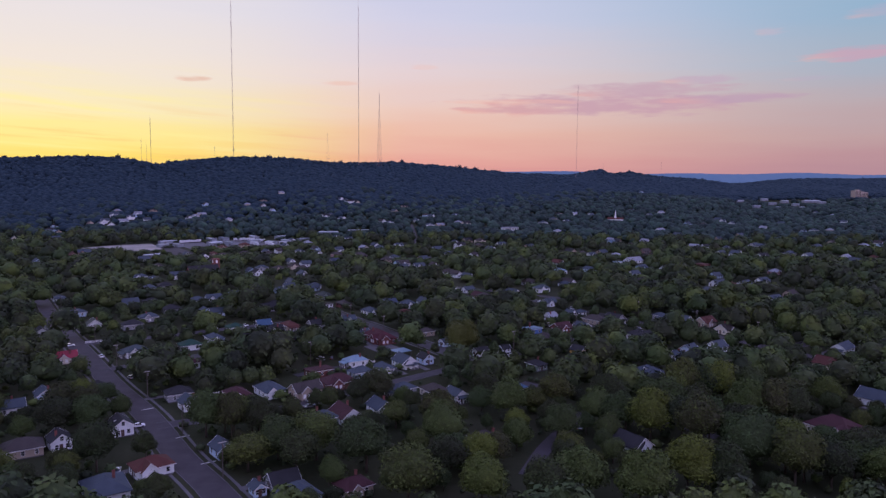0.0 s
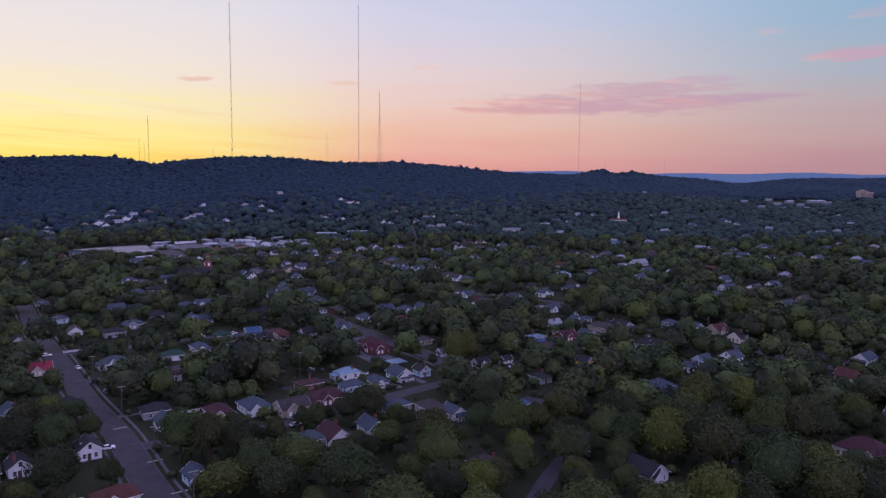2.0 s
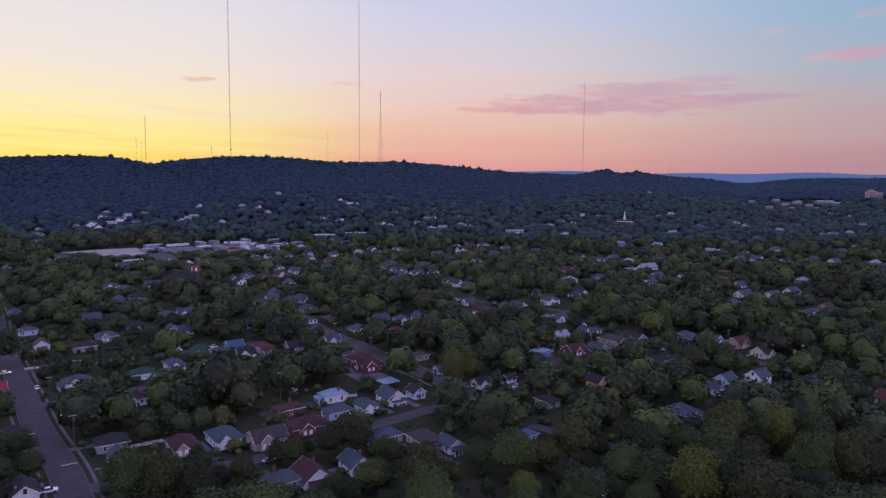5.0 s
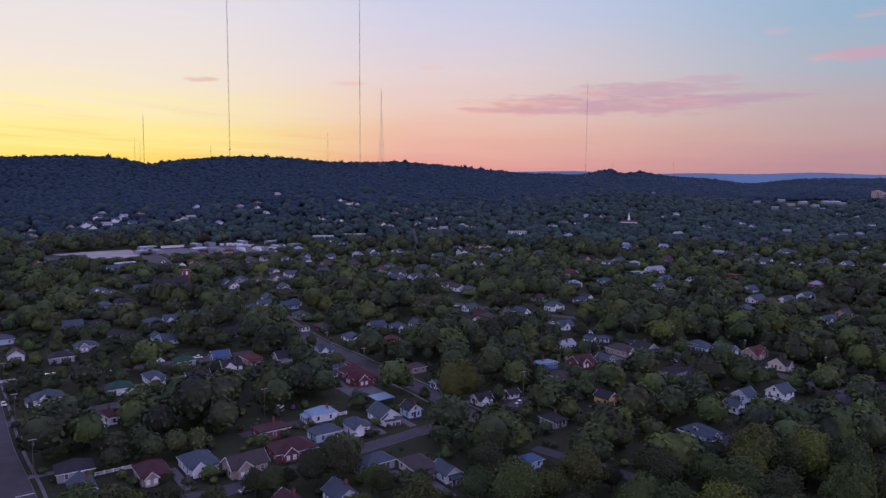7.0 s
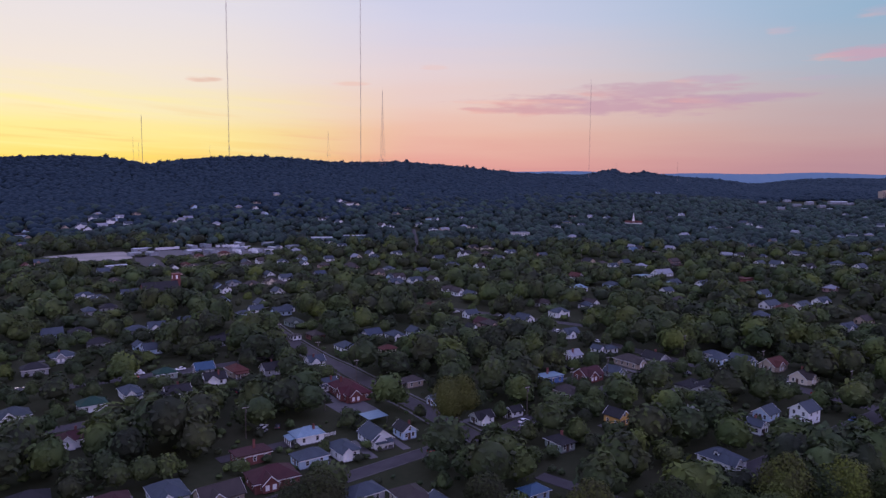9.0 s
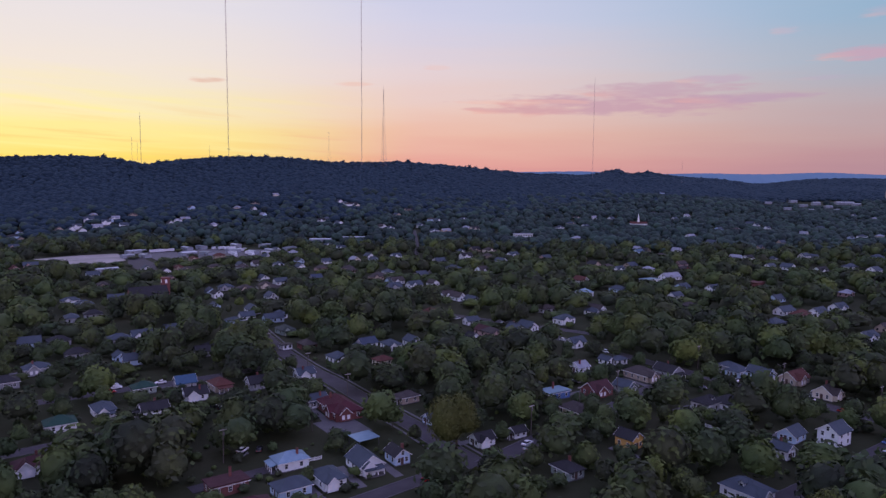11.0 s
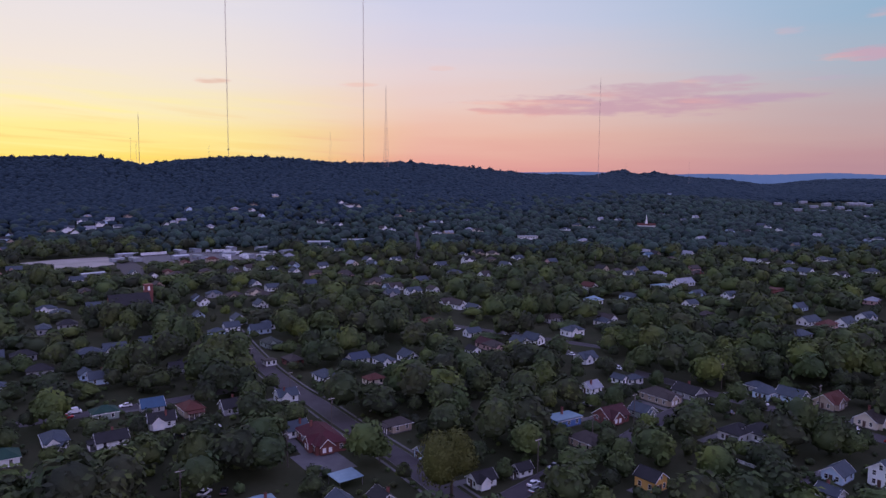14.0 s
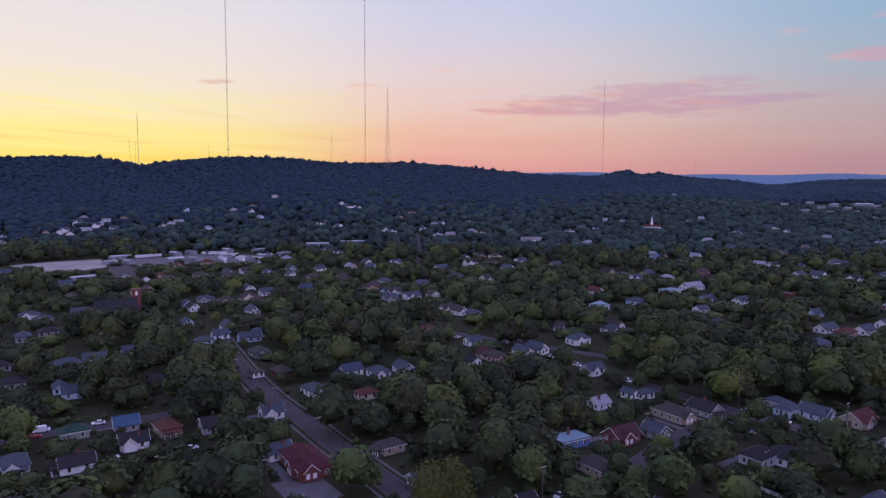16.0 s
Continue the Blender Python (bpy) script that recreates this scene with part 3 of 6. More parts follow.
house(-110.4, 443.5, 126, 6.7, 8.4, "gable", "grey", "dark", 2.9, "-")
house(-91.6, 251.4, -144, 5.9, 8.4, "gable", "white", "slate", 3.0, "g")
house(-65.9, 207.9, -144, 5.5, 7.6, "gable", "lightblue", "slate", 3.2, "-")
house(-66.4, 268.9, -144, 8.4, 10.9, "hip", "white", "slate", 3.0, "g")
house(-52.2, 267.2, 126, 7.1, 10.9, "gable", "tan", "brown", 3.4, "g")
house(-41.6, 280.4, 126, 9.2, 12.6, "hip", "brick", "maroon", 2.9, "g")
house(-52.2, 296.5, 126, 6.7, 10.1, "flat", "brick", "maroon", 3.0, "-")
house(-32.9, 240.0, -144, 7.6, 10.9, "gable", "white", "maroon", 3.0, "p")
house(-38.5, 312.9, 126, 6.7, 9.2, "hip", "white", "lightmetal", 3.0, "p")
house(-34.0, 294.8, 126, 6.7, 9.2, "hip", "lightblue", "slate", 2.9, "-")
house(-25.0, 301.3, -144, 6.7, 9.2, "hip", "white", "slate", 3.0, "g")
house(-16.2, 312.5, -144, 7.6, 10.1, "gable", "white", "slate", 3.0, "gp")
house(-7.0, 318.0, -144, 5.0, 6.7, "gable", "lightblue", "dark", 3.2, "w")
house(-31.9, 362.3, -144, 10.1, 18.5, "hip", "brick", "brickroof", 3.2, "gg")
house(-21.5, 248.6, -144, 6.7, 9.2, "gable", "white", "slate", 2.9, "g")
house(-2.0, 268.4, -144, 7.6, 10.1, "hip", "cream", "brown", 3.0, "p")
house(6.1, 264.2, -144, 5.0, 7.6, "gable", "white", "slate", 3.0, "p")
house(14.7, 217.5, -144, 7.1, 9.2, "hip", "tan", "brown", 2.9, "d")
house(59.9, 213.6, -144, 7.6, 10.1, "gable", "white", "dark", 3.2, "g")
house(89.3, 295.7, -144, 8.4, 10.9, "hip", "white", "slate", 3.4, "dg")
house(30.5, 272.8, 126, 5.0, 6.7, "hip", "lightblue", "blue", 2.8, "-")
house(31.3, 340.0, 126, 3.8, 5.0, "gable", "white", "dark", 2.5, "p")
house(19.3, 332.5, 126, 5.0, 6.7, "gable", "white", "dark", 2.6, "g")
house(43.1, 309.3, -144, 5.9, 7.6, "hip", "greygreen", "dark", 2.8, "-")
house(49.5, 383.5, 126, 6.7, 10.9, "flat", "blue", "lightmetal", 3.0, "-")
house(67.5, 388.4, 126, 7.6, 10.1, "gable", "brick", "maroon", 2.9, "g")
house(54.6, 362.9, -144, 7.6, 10.1, "hip", "tan", "brown", 2.9, "g")
house(91.6, 411.9, -144, 8.4, 13.4, "hip", "tan", "brown", 3.0, "g")
house(104.3, 416.9, -144, 6.7, 10.9, "gable", "grey", "dark", 3.0, "p")
house(79.8, 392.8, -144, 5.9, 7.6, "gable", "greygreen", "slate", 2.9, "g")
house(66.5, 332.3, -144, 5.5, 6.7, "gable", "yellow", "dark", 3.8, "-")
house(143.5, 413.9, -144, 6.7, 10.1, "gable", "lightblue", "slate", 3.0, "g")
house(134.9, 426.0, -144, 5.9, 8.4, "hip", "grey", "slate", 2.8, "-")
house(155.3, 407.8, 126, 7.6, 10.9, "gable", "tan", "redbrown", 3.0, "g")
house(159.4, 387.6, 126, 7.6, 10.9, "gable", "cream", "brown", 3.0, "g")
house(134.4, 336.9, 126, 6.7, 8.4, "gable", "white", "slate", 5.2, "-")
house(113.4, 373.2, 126, 7.6, 10.1, "hip", "white", "dark", 3.0, "-")
house(105.5, 371.4, 126, 7.6, 10.1, "hip", "white", "dark", 3.4, "d")
house(200.2, 344.6, 126, 6.7, 11.8, "gable", "white", "slate", 3.0, "p")
house(175.6, 313.0, -144, 7.6, 10.1, "gable", "cream", "redbrown", 3.0, "g")
house(132.2, 228.6, -144, 11.8, 15.1, "hip", "cream", "maroon", 3.4, "gg")
house(165.9, 261.2, -144, 8.4, 11.8, "gable", "white", "slate", 3.2, "-")
house(122.1, 340.0, 126, 5.9, 7.6, "gable", "lightblue", "slate", 2.9, "-")
house(112.3, 325.2, -144, 4.2, 5.9, "gable", "white", "slate", 3.4, "-")
house(-43.8, 434.0, -144, 7.6, 10.1, "hip", "white", "slate", 3.0, "gp")
house(-34.3, 463.7, 126, 6.7, 9.2, "gable", "white", "blueslate", 3.0, "p")
house(-21.6, 461.3, -144, 7.6, 9.2, "hip", "white", "slate", 3.0, "g")
house(-11.1, 468.4, -144, 6.7, 9.2, "gable", "white", "slate", 3.2, "gp")
house(-22.8, 430.6, 126, 5.9, 7.6, "hip", "cream", "redbrown", 2.8, "-")
house(-74.4, 458.3, 126, 5.0, 5.0, "flat", "white", "brown", 2.5, "-")
house(-64.0, 460.4, -144, 6.7, 9.2, "hip", "brick", "brown", 2.8, "-")
house(76.1, 529.2, 126, 7.6, 10.9, "hip", "white", "slate", 3.6, "g")
house(107.1, 632.2, 126, 8.5, 10.4, "hip", "white", "lightmetal", 3.4, "-")
house(103.4, 567.2, -144, 6.7, 10.1, "gable", "white", "brown", 3.0, "-")
house(44.6, 501.1, -144, 6.7, 9.2, "gable", "white", "slate", 3.2, "g")
house(30.8, 491.6, -144, 7.6, 10.1, "hip", "pink", "brown", 3.2, "g")
house(20.4, 523.7, 126, 5.9, 8.4, "gable", "white", "slate", 3.0, "-")
house(19.9, 483.0, -144, 5.0, 6.7, "gable", "white", "dark", 2.8, "-")
house(72.9, 470.1, 126, 6.7, 9.2, "gable", "white", "slate", 3.0, "g")
house(12.6, 608.9, -144, 7.6, 11.4, "gable", "white", "brown", 3.4, "g")
house(22.5, 596.9, -144, 6.7, 10.1, "gable", "white", "slate", 3.2, "g")
house(-56.5, 708.6, 126, 7.6, 11.4, "hip", "tan", "brown", 3.0, "g")
house(-37.0, 685.2, 126, 7.6, 11.4, "gable", "white", "brown", 3.2, "g")
house(-21.4, 664.7, 126, 7.6, 11.4, "gable", "white", "slate", 3.2, "g")
house(-49.2, 742.8, -144, 7.6, 10.4, "hip", "white", "slate", 3.0, "-")
house(-135.5, 772.2, -144, 7.6, 9.5, "gable", "white", "slate", 3.2, "-")
house(-113.9, 764.1, 126, 7.6, 10.4, "hip", "pink", "brown", 3.2, "-")
house(-89.0, 767.7, 126, 7.6, 10.4, "hip", "tan", "brown", 3.0, "-")
house(-160.4, 610.2, -144, 6.6, 9.5, "gable", "white", "dark", 3.4, "-")
house(-145.4, 562.0, -144, 5.9, 7.6, "gable", "lightblue", "slate", 3.2, "-")
house(-147.9, 638.2, 126, 8.5, 11.4, "hip", "tan", "brown", 3.0, "g")
house(-119.0, 602.5, -144, 7.6, 9.5, "gable", "white", "slate", 3.2, "g")
house(-127.2, 642.7, 126, 7.6, 9.5, "hip", "tan", "brown", 3.0, "-")
house(-115.5, 531.1, 126, 6.7, 8.4, "gable", "white", "slate", 3.0, "-")
house(-118.8, 516.7, 126, 5.9, 8.4, "hip", "lightblue", "slate", 3.0, "-")
house(-97.0, 538.4, -144, 6.7, 8.4, "hip", "white", "slate", 3.0, "-")
house(-217.5, 583.4, 126, 7.6, 15.1, "gable", "white", "slate", 4.0, "-")
house(-231.6, 563.4, 126, 7.6, 10.1, "hip", "lightblue", "slate", 3.4, "gp")
house(-209.9, 532.5, 126, 7.6, 10.1, "hip", "grey", "dark", 3.0, "-")
house(-163.4, 467.6, 126, 7.6, 10.9, "hip", "grey", "slate", 2.9, "-")
house(-154.8, 475.5, 126, 7.6, 10.1, "gable", "white", "slate", 3.0, "g")
house(-144.1, 491.2, 126, 7.6, 10.1, "gable", "lightblue", "slate", 3.0, "-")
house(-203.1, 456.1, 126, 7.6, 10.1, "gable", "lightblue", "slate", 3.0, "-")
house(-171.4, 409.2, 126, 7.6, 10.1, "hip", "grey", "slate", 3.0, "g")
house(-171.9, 387.8, 126, 7.6, 10.1, "hip", "grey", "dark", 3.0, "-")
house(-145.9, 431.8, -144, 5.0, 7.6, "gable", "lightblue", "slate", 2.8, "-")
house(-108.7, 454.5, 126, 7.6, 10.1, "hip", "grey", "dark", 3.0, "-")
house(-270.4, 746.3, -144, 7.6, 10.4, "gable", "white", "slate", 3.4, "-")
house(-214.8, 766.4, 126, 7.6, 10.4, "hip", "tan", "brown", 3.2, "-")
house(-189.2, 768.2, 126, 7.6, 10.4, "hip", "grey", "brown", 3.2, "-")
house(-149.0, 692.9, -144, 7.6, 10.4, "gable", "white", "slate", 3.2, "-")
house(-130.2, 675.4, 126, 7.6, 10.4, "gable", "white", "slate", 3.2, "-")
house(229.2, 555.5, 126, 7.6, 13.4, "hip", "pink", "redbrown", 3.0, "-")
house(244.2, 563.0, 126, 7.6, 13.4, "gable", "white", "slate", 3.0, "-")
house(224.5, 566.6, 126, 7.6, 13.4, "gable", "white", "slate", 3.0, "-")
house(266.9, 580.9, 126, 7.6, 11.8, "gable", "white", "slate", 3.0, "g")
house(199.8, 526.7, 126, 8.4, 11.8, "hip", "grey", "slate", 3.0, "-")
house(234.8, 492.0, 126, 6.7, 11.8, "gable", "white", "slate", 3.0, "g")
house(259.1, 516.1, 126, 6.7, 11.8, "gable", "tan", "brown", 3.0, "-")
house(211.8, 659.0, 126, 7.6, 11.4, "gable", "white", "slate", 3.2, "g")
house(172.0, 623.7, 126, 6.6, 9.5, "gable", "white", "slate", 3.0, "-")
house(198.4, 724.3, 126, 9.5, 19.0, "gable", "white", "lightslate", 3.2, "-")
house(175.7, 706.8, 126, 9.5, 15.2, "flat", "white", "lightmetal", 3.2, "-")
house(158.8, 794.1, 126, 8.5, 12.3, "hip", "white", "brown", 3.2, "-")
house(184.6, 806.2, 126, 8.5, 12.3, "gable", "tan", "slate", 3.2, "-")
house(235.6, 811.6, 126, 8.5, 11.4, "gable", "pink", "brown", 4.2, "-")
house(402.4, 812.1, 126, 9.5, 15.2, "hip", "white", "slate", 3.2, "-")
house(409.2, 783.0, 126, 9.5, 13.3, "gable", "white", "slate", 3.2, "-")
house(329.5, 878.4, 126, 8.5, 11.4, "gable", "white", "dark", 4.0, "-")
house(320.2, 804.3, 126, 8.5, 11.4, "gable", "white", "slate", 3.4, "-")
house(399.9, 899.3, 126, 8.5, 11.4, "gable", "white", "slate", 4.4, "-")
house(228.5, 945.4, 126, 7.6, 11.4, "gable", "lightblue", "blue", 3.2, "-")
house(363.1, 1168.4, 126, 8.5, 15.2, "gable", "white", "lightslate", 3.2, "-")
house(555.3, 1391.5, 126, 8.5, 11.4, "gable", "white", "slate", 5.5, "g")
house(549.9, 1335.1, 126, 8.5, 11.4, "gable", "white", "slate", 5.0, "-")
house(66.5, 422.2, 126, 5.9, 6.7, "gable", "white", "lightslate", 2.8, "-")
house(86.9, 435.6, 126, 5.0, 6.7, "hip", "white", "slate", 2.8, "-")
house(81.2, 435.3, -144, 4.2, 5.9, "gable", "white", "slate", 2.8, "-")
house(-53.8, 405.8, 126, 5.9, 7.6, "gable", "white", "slate", 3.0, "g")
house(-70.3, 391.7, 126, 6.7, 7.6, "gable", "grey", "dark", 3.0, "-")
house(2.4, 352.0, 126, 4.2, 5.0, "gable", "lightblue", "slate", 2.6, "-")
house(-8.0, 376.0, 126, 5.9, 7.6, "hip", "tan", "brown", 2.8, "p")
house(-137.1, 426.2, 126, 6.7, 8.4, "gable", "lightblue", "slate", 3.0, "-")
house(-168.5, 436.6, 126, 7.6, 10.1, "hip", "grey", "dark", 3.0, "-")
house(135.2, 418.0, 126, 6.7, 8.4, "hip", "lightblue", "slate", 3.0, "-")
house(-36.8, 176.6, -144, 8.4, 10.1, "hip", "lightblue", "slate", 3.2, "-")
house(-48.4, 181.2, -144, 3.4, 4.2, "gable", "lightblue", "slate", 2.6, "-")
house(-23.1, 182.4, 126, 6.7, 8.4, "hip", "tan", "maroon", 2.9, "g")
house(-42.8, 185.9, 126, 5.9, 7.6, "gable", "grey", "dark", 2.8, "-")
house(-14.9, 271.0, 126, 6.7, 9.2, "hip", "grey", "slate", 2.9, "p")
house(-42.0, 369.6, 126, 5.9, 7.6, "gable", "white", "slate", 2.9, "-")
house(-99.8, 263.2, 126, 7.6, 9.2, "hip", "grey", "dark", 2.9, "-")
house(-77.3, 262.2, -144, 7.6, 10.1, "hip", "tan", "maroon", 2.9, "g")
house(-40.4, 236.3, 126, 7.6, 8.4, "hip", "greygreen", "teal", 2.9, "-")
house(-133.7, 268.9, 126, 7.6, 9.2, "hip", "grey", "dark", 2.9, "-")
house(-119.5, 819.8, 126, 7.6, 9.5, "gable", "white", "slate", 3.0, "-")
house(-83.6, 751.0, -144, 7.6, 9.5, "hip", "pink", "brown", 3.0, "-")
house(-106.5, 700.3, 126, 7.6, 9.5, "gable", "grey", "blueslate", 3.0, "-")
house(-55.0, 721.3, -144, 7.6, 10.4, "hip", "tan", "brown", 3.2, "-")
house(-40.3, 684.7, 126, 7.6, 10.4, "gable", "lightblue", "slate", 3.0, "-")
house(-6.8, 676.1, -144, 6.6, 9.5, "gable", "white", "brown", 3.0, "-")
house(-4.5, 551.2, 126, 7.6, 9.2, "hip", "tan", "redbrown", 3.0, "-")
house(26.9, 496.6, -144, 6.7, 9.2, "gable", "pink", "maroon", 3.0, "-")

house(-297.6, 702.9, 126, 7.6, 9.8, "gable", "white", "slate", 3.3, "-")
house(-261.1, 647.9, -144, 7.3, 10.5, "hip", "tan", "brown", 3.2, "gp")
house(-248.2, 577.2, 126, 6.9, 11.2, "hip", "white", "slate", 3.1, "g")
house(-247.4, 733.2, -144, 7.8, 9.5, "gable", "white", "dark", 3.0, "-")
house(-233.4, 748.6, 126, 7.4, 10.2, "hip", "tan", "brown", 2.9, "gp")
house(-194.9, 782.4, -144, 7.0, 11.0, "gable", "white", "slate", 3.3, "g")
house(-183.3, 795.8, 126, 7.9, 9.2, "gable", "white", "brown", 3.2, "-")
house(-190.9, 860.3, -144, 7.5, 10.0, "gable", "white", "slate", 3.1, "gp")
house(-164.5, 643.9, 126, 7.2, 10.8, "hip", "grey", "slate", 3.0, "g")
house(-169.4, 624.3, -144, 6.8, 9.0, "gable", "lightblue", "slate", 2.9, "-")
house(-137.3, 655.9, 126, 7.6, 9.8, "hip", "cream", "brown", 3.3, "gp")
house(-118.0, 552.5, -144, 7.3, 10.5, "gable", "white", "slate", 3.2, "g")
house(-97.8, 525.5, 126, 6.9, 11.2, "gable", "lightblue", "slate", 3.1, "-")
house(-83.1, 494.1, -144, 7.8, 9.5, "hip", "greygreen", "greygreen", 3.0, "gp")
house(-191.2, 461.5, 126, 7.4, 10.2, "hip", "grey", "dark", 2.9, "g")
house(-215.7, 519.1, -144, 7.0, 11.0, "hip", "grey", "slate", 3.3, "-")
house(4.6, 615.0, 126, 7.9, 9.2, "gable", "white", "brown", 3.2, "gp")
house(52.2, 508.7, -144, 7.5, 10.0, "gable", "white", "slate", 3.1, "g")
house(70.1, 566.6, 126, 7.2, 10.8, "hip", "grey", "brown", 3.0, "-")
house(98.9, 558.1, -144, 6.8, 9.0, "hip", "white", "slate", 2.9, "gp")
house(165.4, 774.1, 126, 7.6, 9.8, "gable", "white", "slate", 3.3, "g")
house(194.6, 780.1, -144, 7.3, 10.5, "hip", "white", "lightslate", 3.2, "-")
house(232.4, 790.6, 126, 6.9, 11.2, "hip", "brick", "brown", 3.1, "gp")
house(168.0, 581.1, -144, 7.8, 9.5, "hip", "grey", "brown", 3.0, "g")
house(241.1, 614.5, 126, 7.4, 10.2, "gable", "lightblue", "slate", 2.9, "-")
house(412.7, 904.8, -144, 7.0, 11.0, "gable", "white", "slate", 3.3, "gp")
house(356.3, 879.7, 126, 7.9, 9.2, "hip", "white", "slate", 3.2, "g")
house(-82.5, 874.4, -144, 7.5, 10.0, "gable", "white", "slate", 3.1, "-")
house(-53.3, 876.9, 126, 7.2, 10.8, "gable", "white", "slate", 3.0, "gp")
house(17.8, 939.5, -144, 6.8, 9.0, "hip", "white", "slate", 2.9, "g")
house(47.2, 885.2, 126, 7.6, 9.8, "hip", "tan", "brown", 3.3, "-")
house(-198.6, 932.7, -144, 7.3, 10.5, "gable", "white", "slate", 3.2, "gp")
house(-127.4, 964.7, 126, 6.9, 11.2, "gable", "white", "slate", 3.1, "g")

# the carport and its apron keep clear of trees and open to the camera
HOUSES.append((-18.9, 331.8, 5, 2.5))
HOUSES.append((-28.3, 347.5, 8, .3))

# ---- works yard: concrete lot, sheds and parked trailers ----
CLEAR = []
for label, mat, ring in (
        ("broad pale concrete yard, stained and streaked", PALE_LOT, ((-428, 836), (-406, 874), (-370, 899), (-330, 834), (-341, 797), (-363, 774))),
        ("grey asphalt drive of the works", ASPHALT, ((-342, 863), (-332, 872), (-290, 810), (-265, 762), (-281, 753), (-316, 808))),
        ("weathered grey concrete yard between the sheds", CONCRETE, ((-349, 913), (-314, 928), (-279, 858), (-288, 823), (-319, 865))),
        ("dark gravel yard crowded with sheds and trailers", CONCRETE, ((-312, 934), (-279, 977), (-227, 1013), (-199, 932), (-187, 866), (-238, 867), (-277, 862)))):
    tagged(new("pavement", Solid().slab([(x, y, .06) for x, y in ring], .3).mesh("pavement", mat)), label, "pavement", kind="structure")
# listed with the houses too, so that trees leave the yard in the camera's view
for x, y, rr in ((-400, 838, 34), (-370, 850, 40), (-350, 815, 30), (-300, 805, 16), (-285, 775, 14), (-310, 835, 16), (-315, 895, 26), (-300, 870, 18),
                 (-270, 915, 30), (-250, 890, 26), (-225, 890, 24), (-250, 965, 24), (-215, 940, 20), (-290, 945, 16)):
    CLEAR.append((x, y, rr))
    HOUSES.append((x, y, rr * .8, 0.5))
SHED_WALL = stuff_mat("white_metal_cladding", (.16, .18, .22), (.30, .33, .37), .5, .3, 5, .1, .1)
SHED_ROOF = stuff_mat("pale_metal_roof", (.10, .12, .15), (.42, .45, .50), .45, .1, 3, .1, .1, "object")


def shed(x, y, turn, w, l, h, label="long low white metal shed in the works yard"):
    ob = thing("shed", pose(x, y, float(land(x, y)), 0, 0, turn), label, "shed", "sheds of the works yard")
    part("wall", Solid().box(-w / 2, w / 2, -l / 2, l / 2, -.3, h).mesh("wall", SHED_WALL), ob)
    part("roof", gable_roof(Solid(), w, l, h, w * .08, .3, .15).mesh("roof", SHED_ROOF), ob)
    for k in range(int(l // 12)):
        yy = -l / 2 + 6 + k * 12
        for sx in (1, -1):
            part("door", Solid().box(-1.6, 1.6, -.06, .06, 0, 2.1).mesh("door", STEEL), ob, pose(sx * w / 2, yy, 0, 0, 0, 90))
    HOUSES.append((x, y, max(w, l) * .42, h))
    return ob


for x, y, w, l, h in ((-339, 857, 7, 13, 3.4), (-322, 862, 8, 14, 3.6), (-352, 905, 8, 22, 3.4), (-308, 944, 8, 15, 3.8), (-296, 959, 8, 14, 4),
                      (-286, 888, 10, 17, 3.6), (-266, 893, 9, 18, 3.6), (-246, 923, 9, 15, 3.5), (-262, 985, 8, 13, 3.5), (-224, 984, 9, 16, 4),
                      (-219, 909, 8, 13, 3.5), (-203, 926, 8, 15, 4), (-187, 953, 8, 16, 4), (-307, 746, 6, 20, 3)):
    shed(x, y, -40 if (x + y) % 3 else 50, w, l, h)
for x, y, w, l, h in ((-165, 1048, 10, 34, 3.8), (-128, 1072, 10, 36, 3.8)):
    shed(x, y, -80, w, l, h, "long grey shed beside the railway trees")
TRAILER_SKIN = stuff_mat("white_trailer_skin", (.40, .42, .46), (.60, .62, .66), .5, .4, 5, .05)
TRAILER = Solid().box(-1.25, 1.25, -5, 5, 1.0, 3.8).mesh("box", TRAILER_SKIN)
TRAILER_BED = Solid().box(-1.2, 1.2, -5, 5, .75, 1.0).box(-.9, -.7, 3, 3.2, 0, .75).box(.7, .9, 3, 3.2, 0, .75).mesh("bed", STEEL)
WHEEL8 = Solid().tube((-.14, 0, 0), (.14, 0, 0), .5, .5, 10).mesh("wheel", RUBBER, False)


def trailer(x, y, turn):
    ob = thing("truck_trailer", pose(x, y, .06, 0, 0, turn), "white box trailer parked on the concrete yard", "trailer", "trailers in the works yard")
    part("box", TRAILER, ob), part("bed", TRAILER_BED, ob)
    for sx in (-1.05, 1.05):
        for sy in (-4.6, -3.4):
            part("wheel", WHEEL8, ob, pose(sx, sy, .5))


for k in range(4):
    trailer(-333 + k * 4.2, 910 + k * 4.6, -46 + (k * 37) % 9)
for k in range(7):
    trailer(-276 + k * 6.3, 952 - k * 4.7 + (k * 5) % 17, -40 + (k * 23) % 31)
for k in range(8):
    trailer(-246 + k * 6.2, 872 + (k * 29) % 43, 10 + (k * 61) % 90)

# ---- red brick church with a square bell tower ----
church = thing("church", pose(-198, 583, 0, 0, 0, 126), "red brick church with steep roof and square bell tower", "church")
HOUSES.append((-200, 590, 10, 11))
HOUSES.append((-188, 597, 4, 5))
s = Solid().box(-7, 7, -12, 12, -.3, 6)
for b0, b1 in ((-12, -11.7), (11.7, 12)):
    s.add([(-7, b0, 6), (7, b0, 6), (0, b0, 12), (-7, b1, 6), (7, b1, 6), (0, b1, 12)], [(0, 1, 2), (5, 4, 3), (0, 3, 4, 1), (1, 4, 5, 2), (2, 5, 3, 0)])
part("wall", s.mesh("wall", BRICK), church)
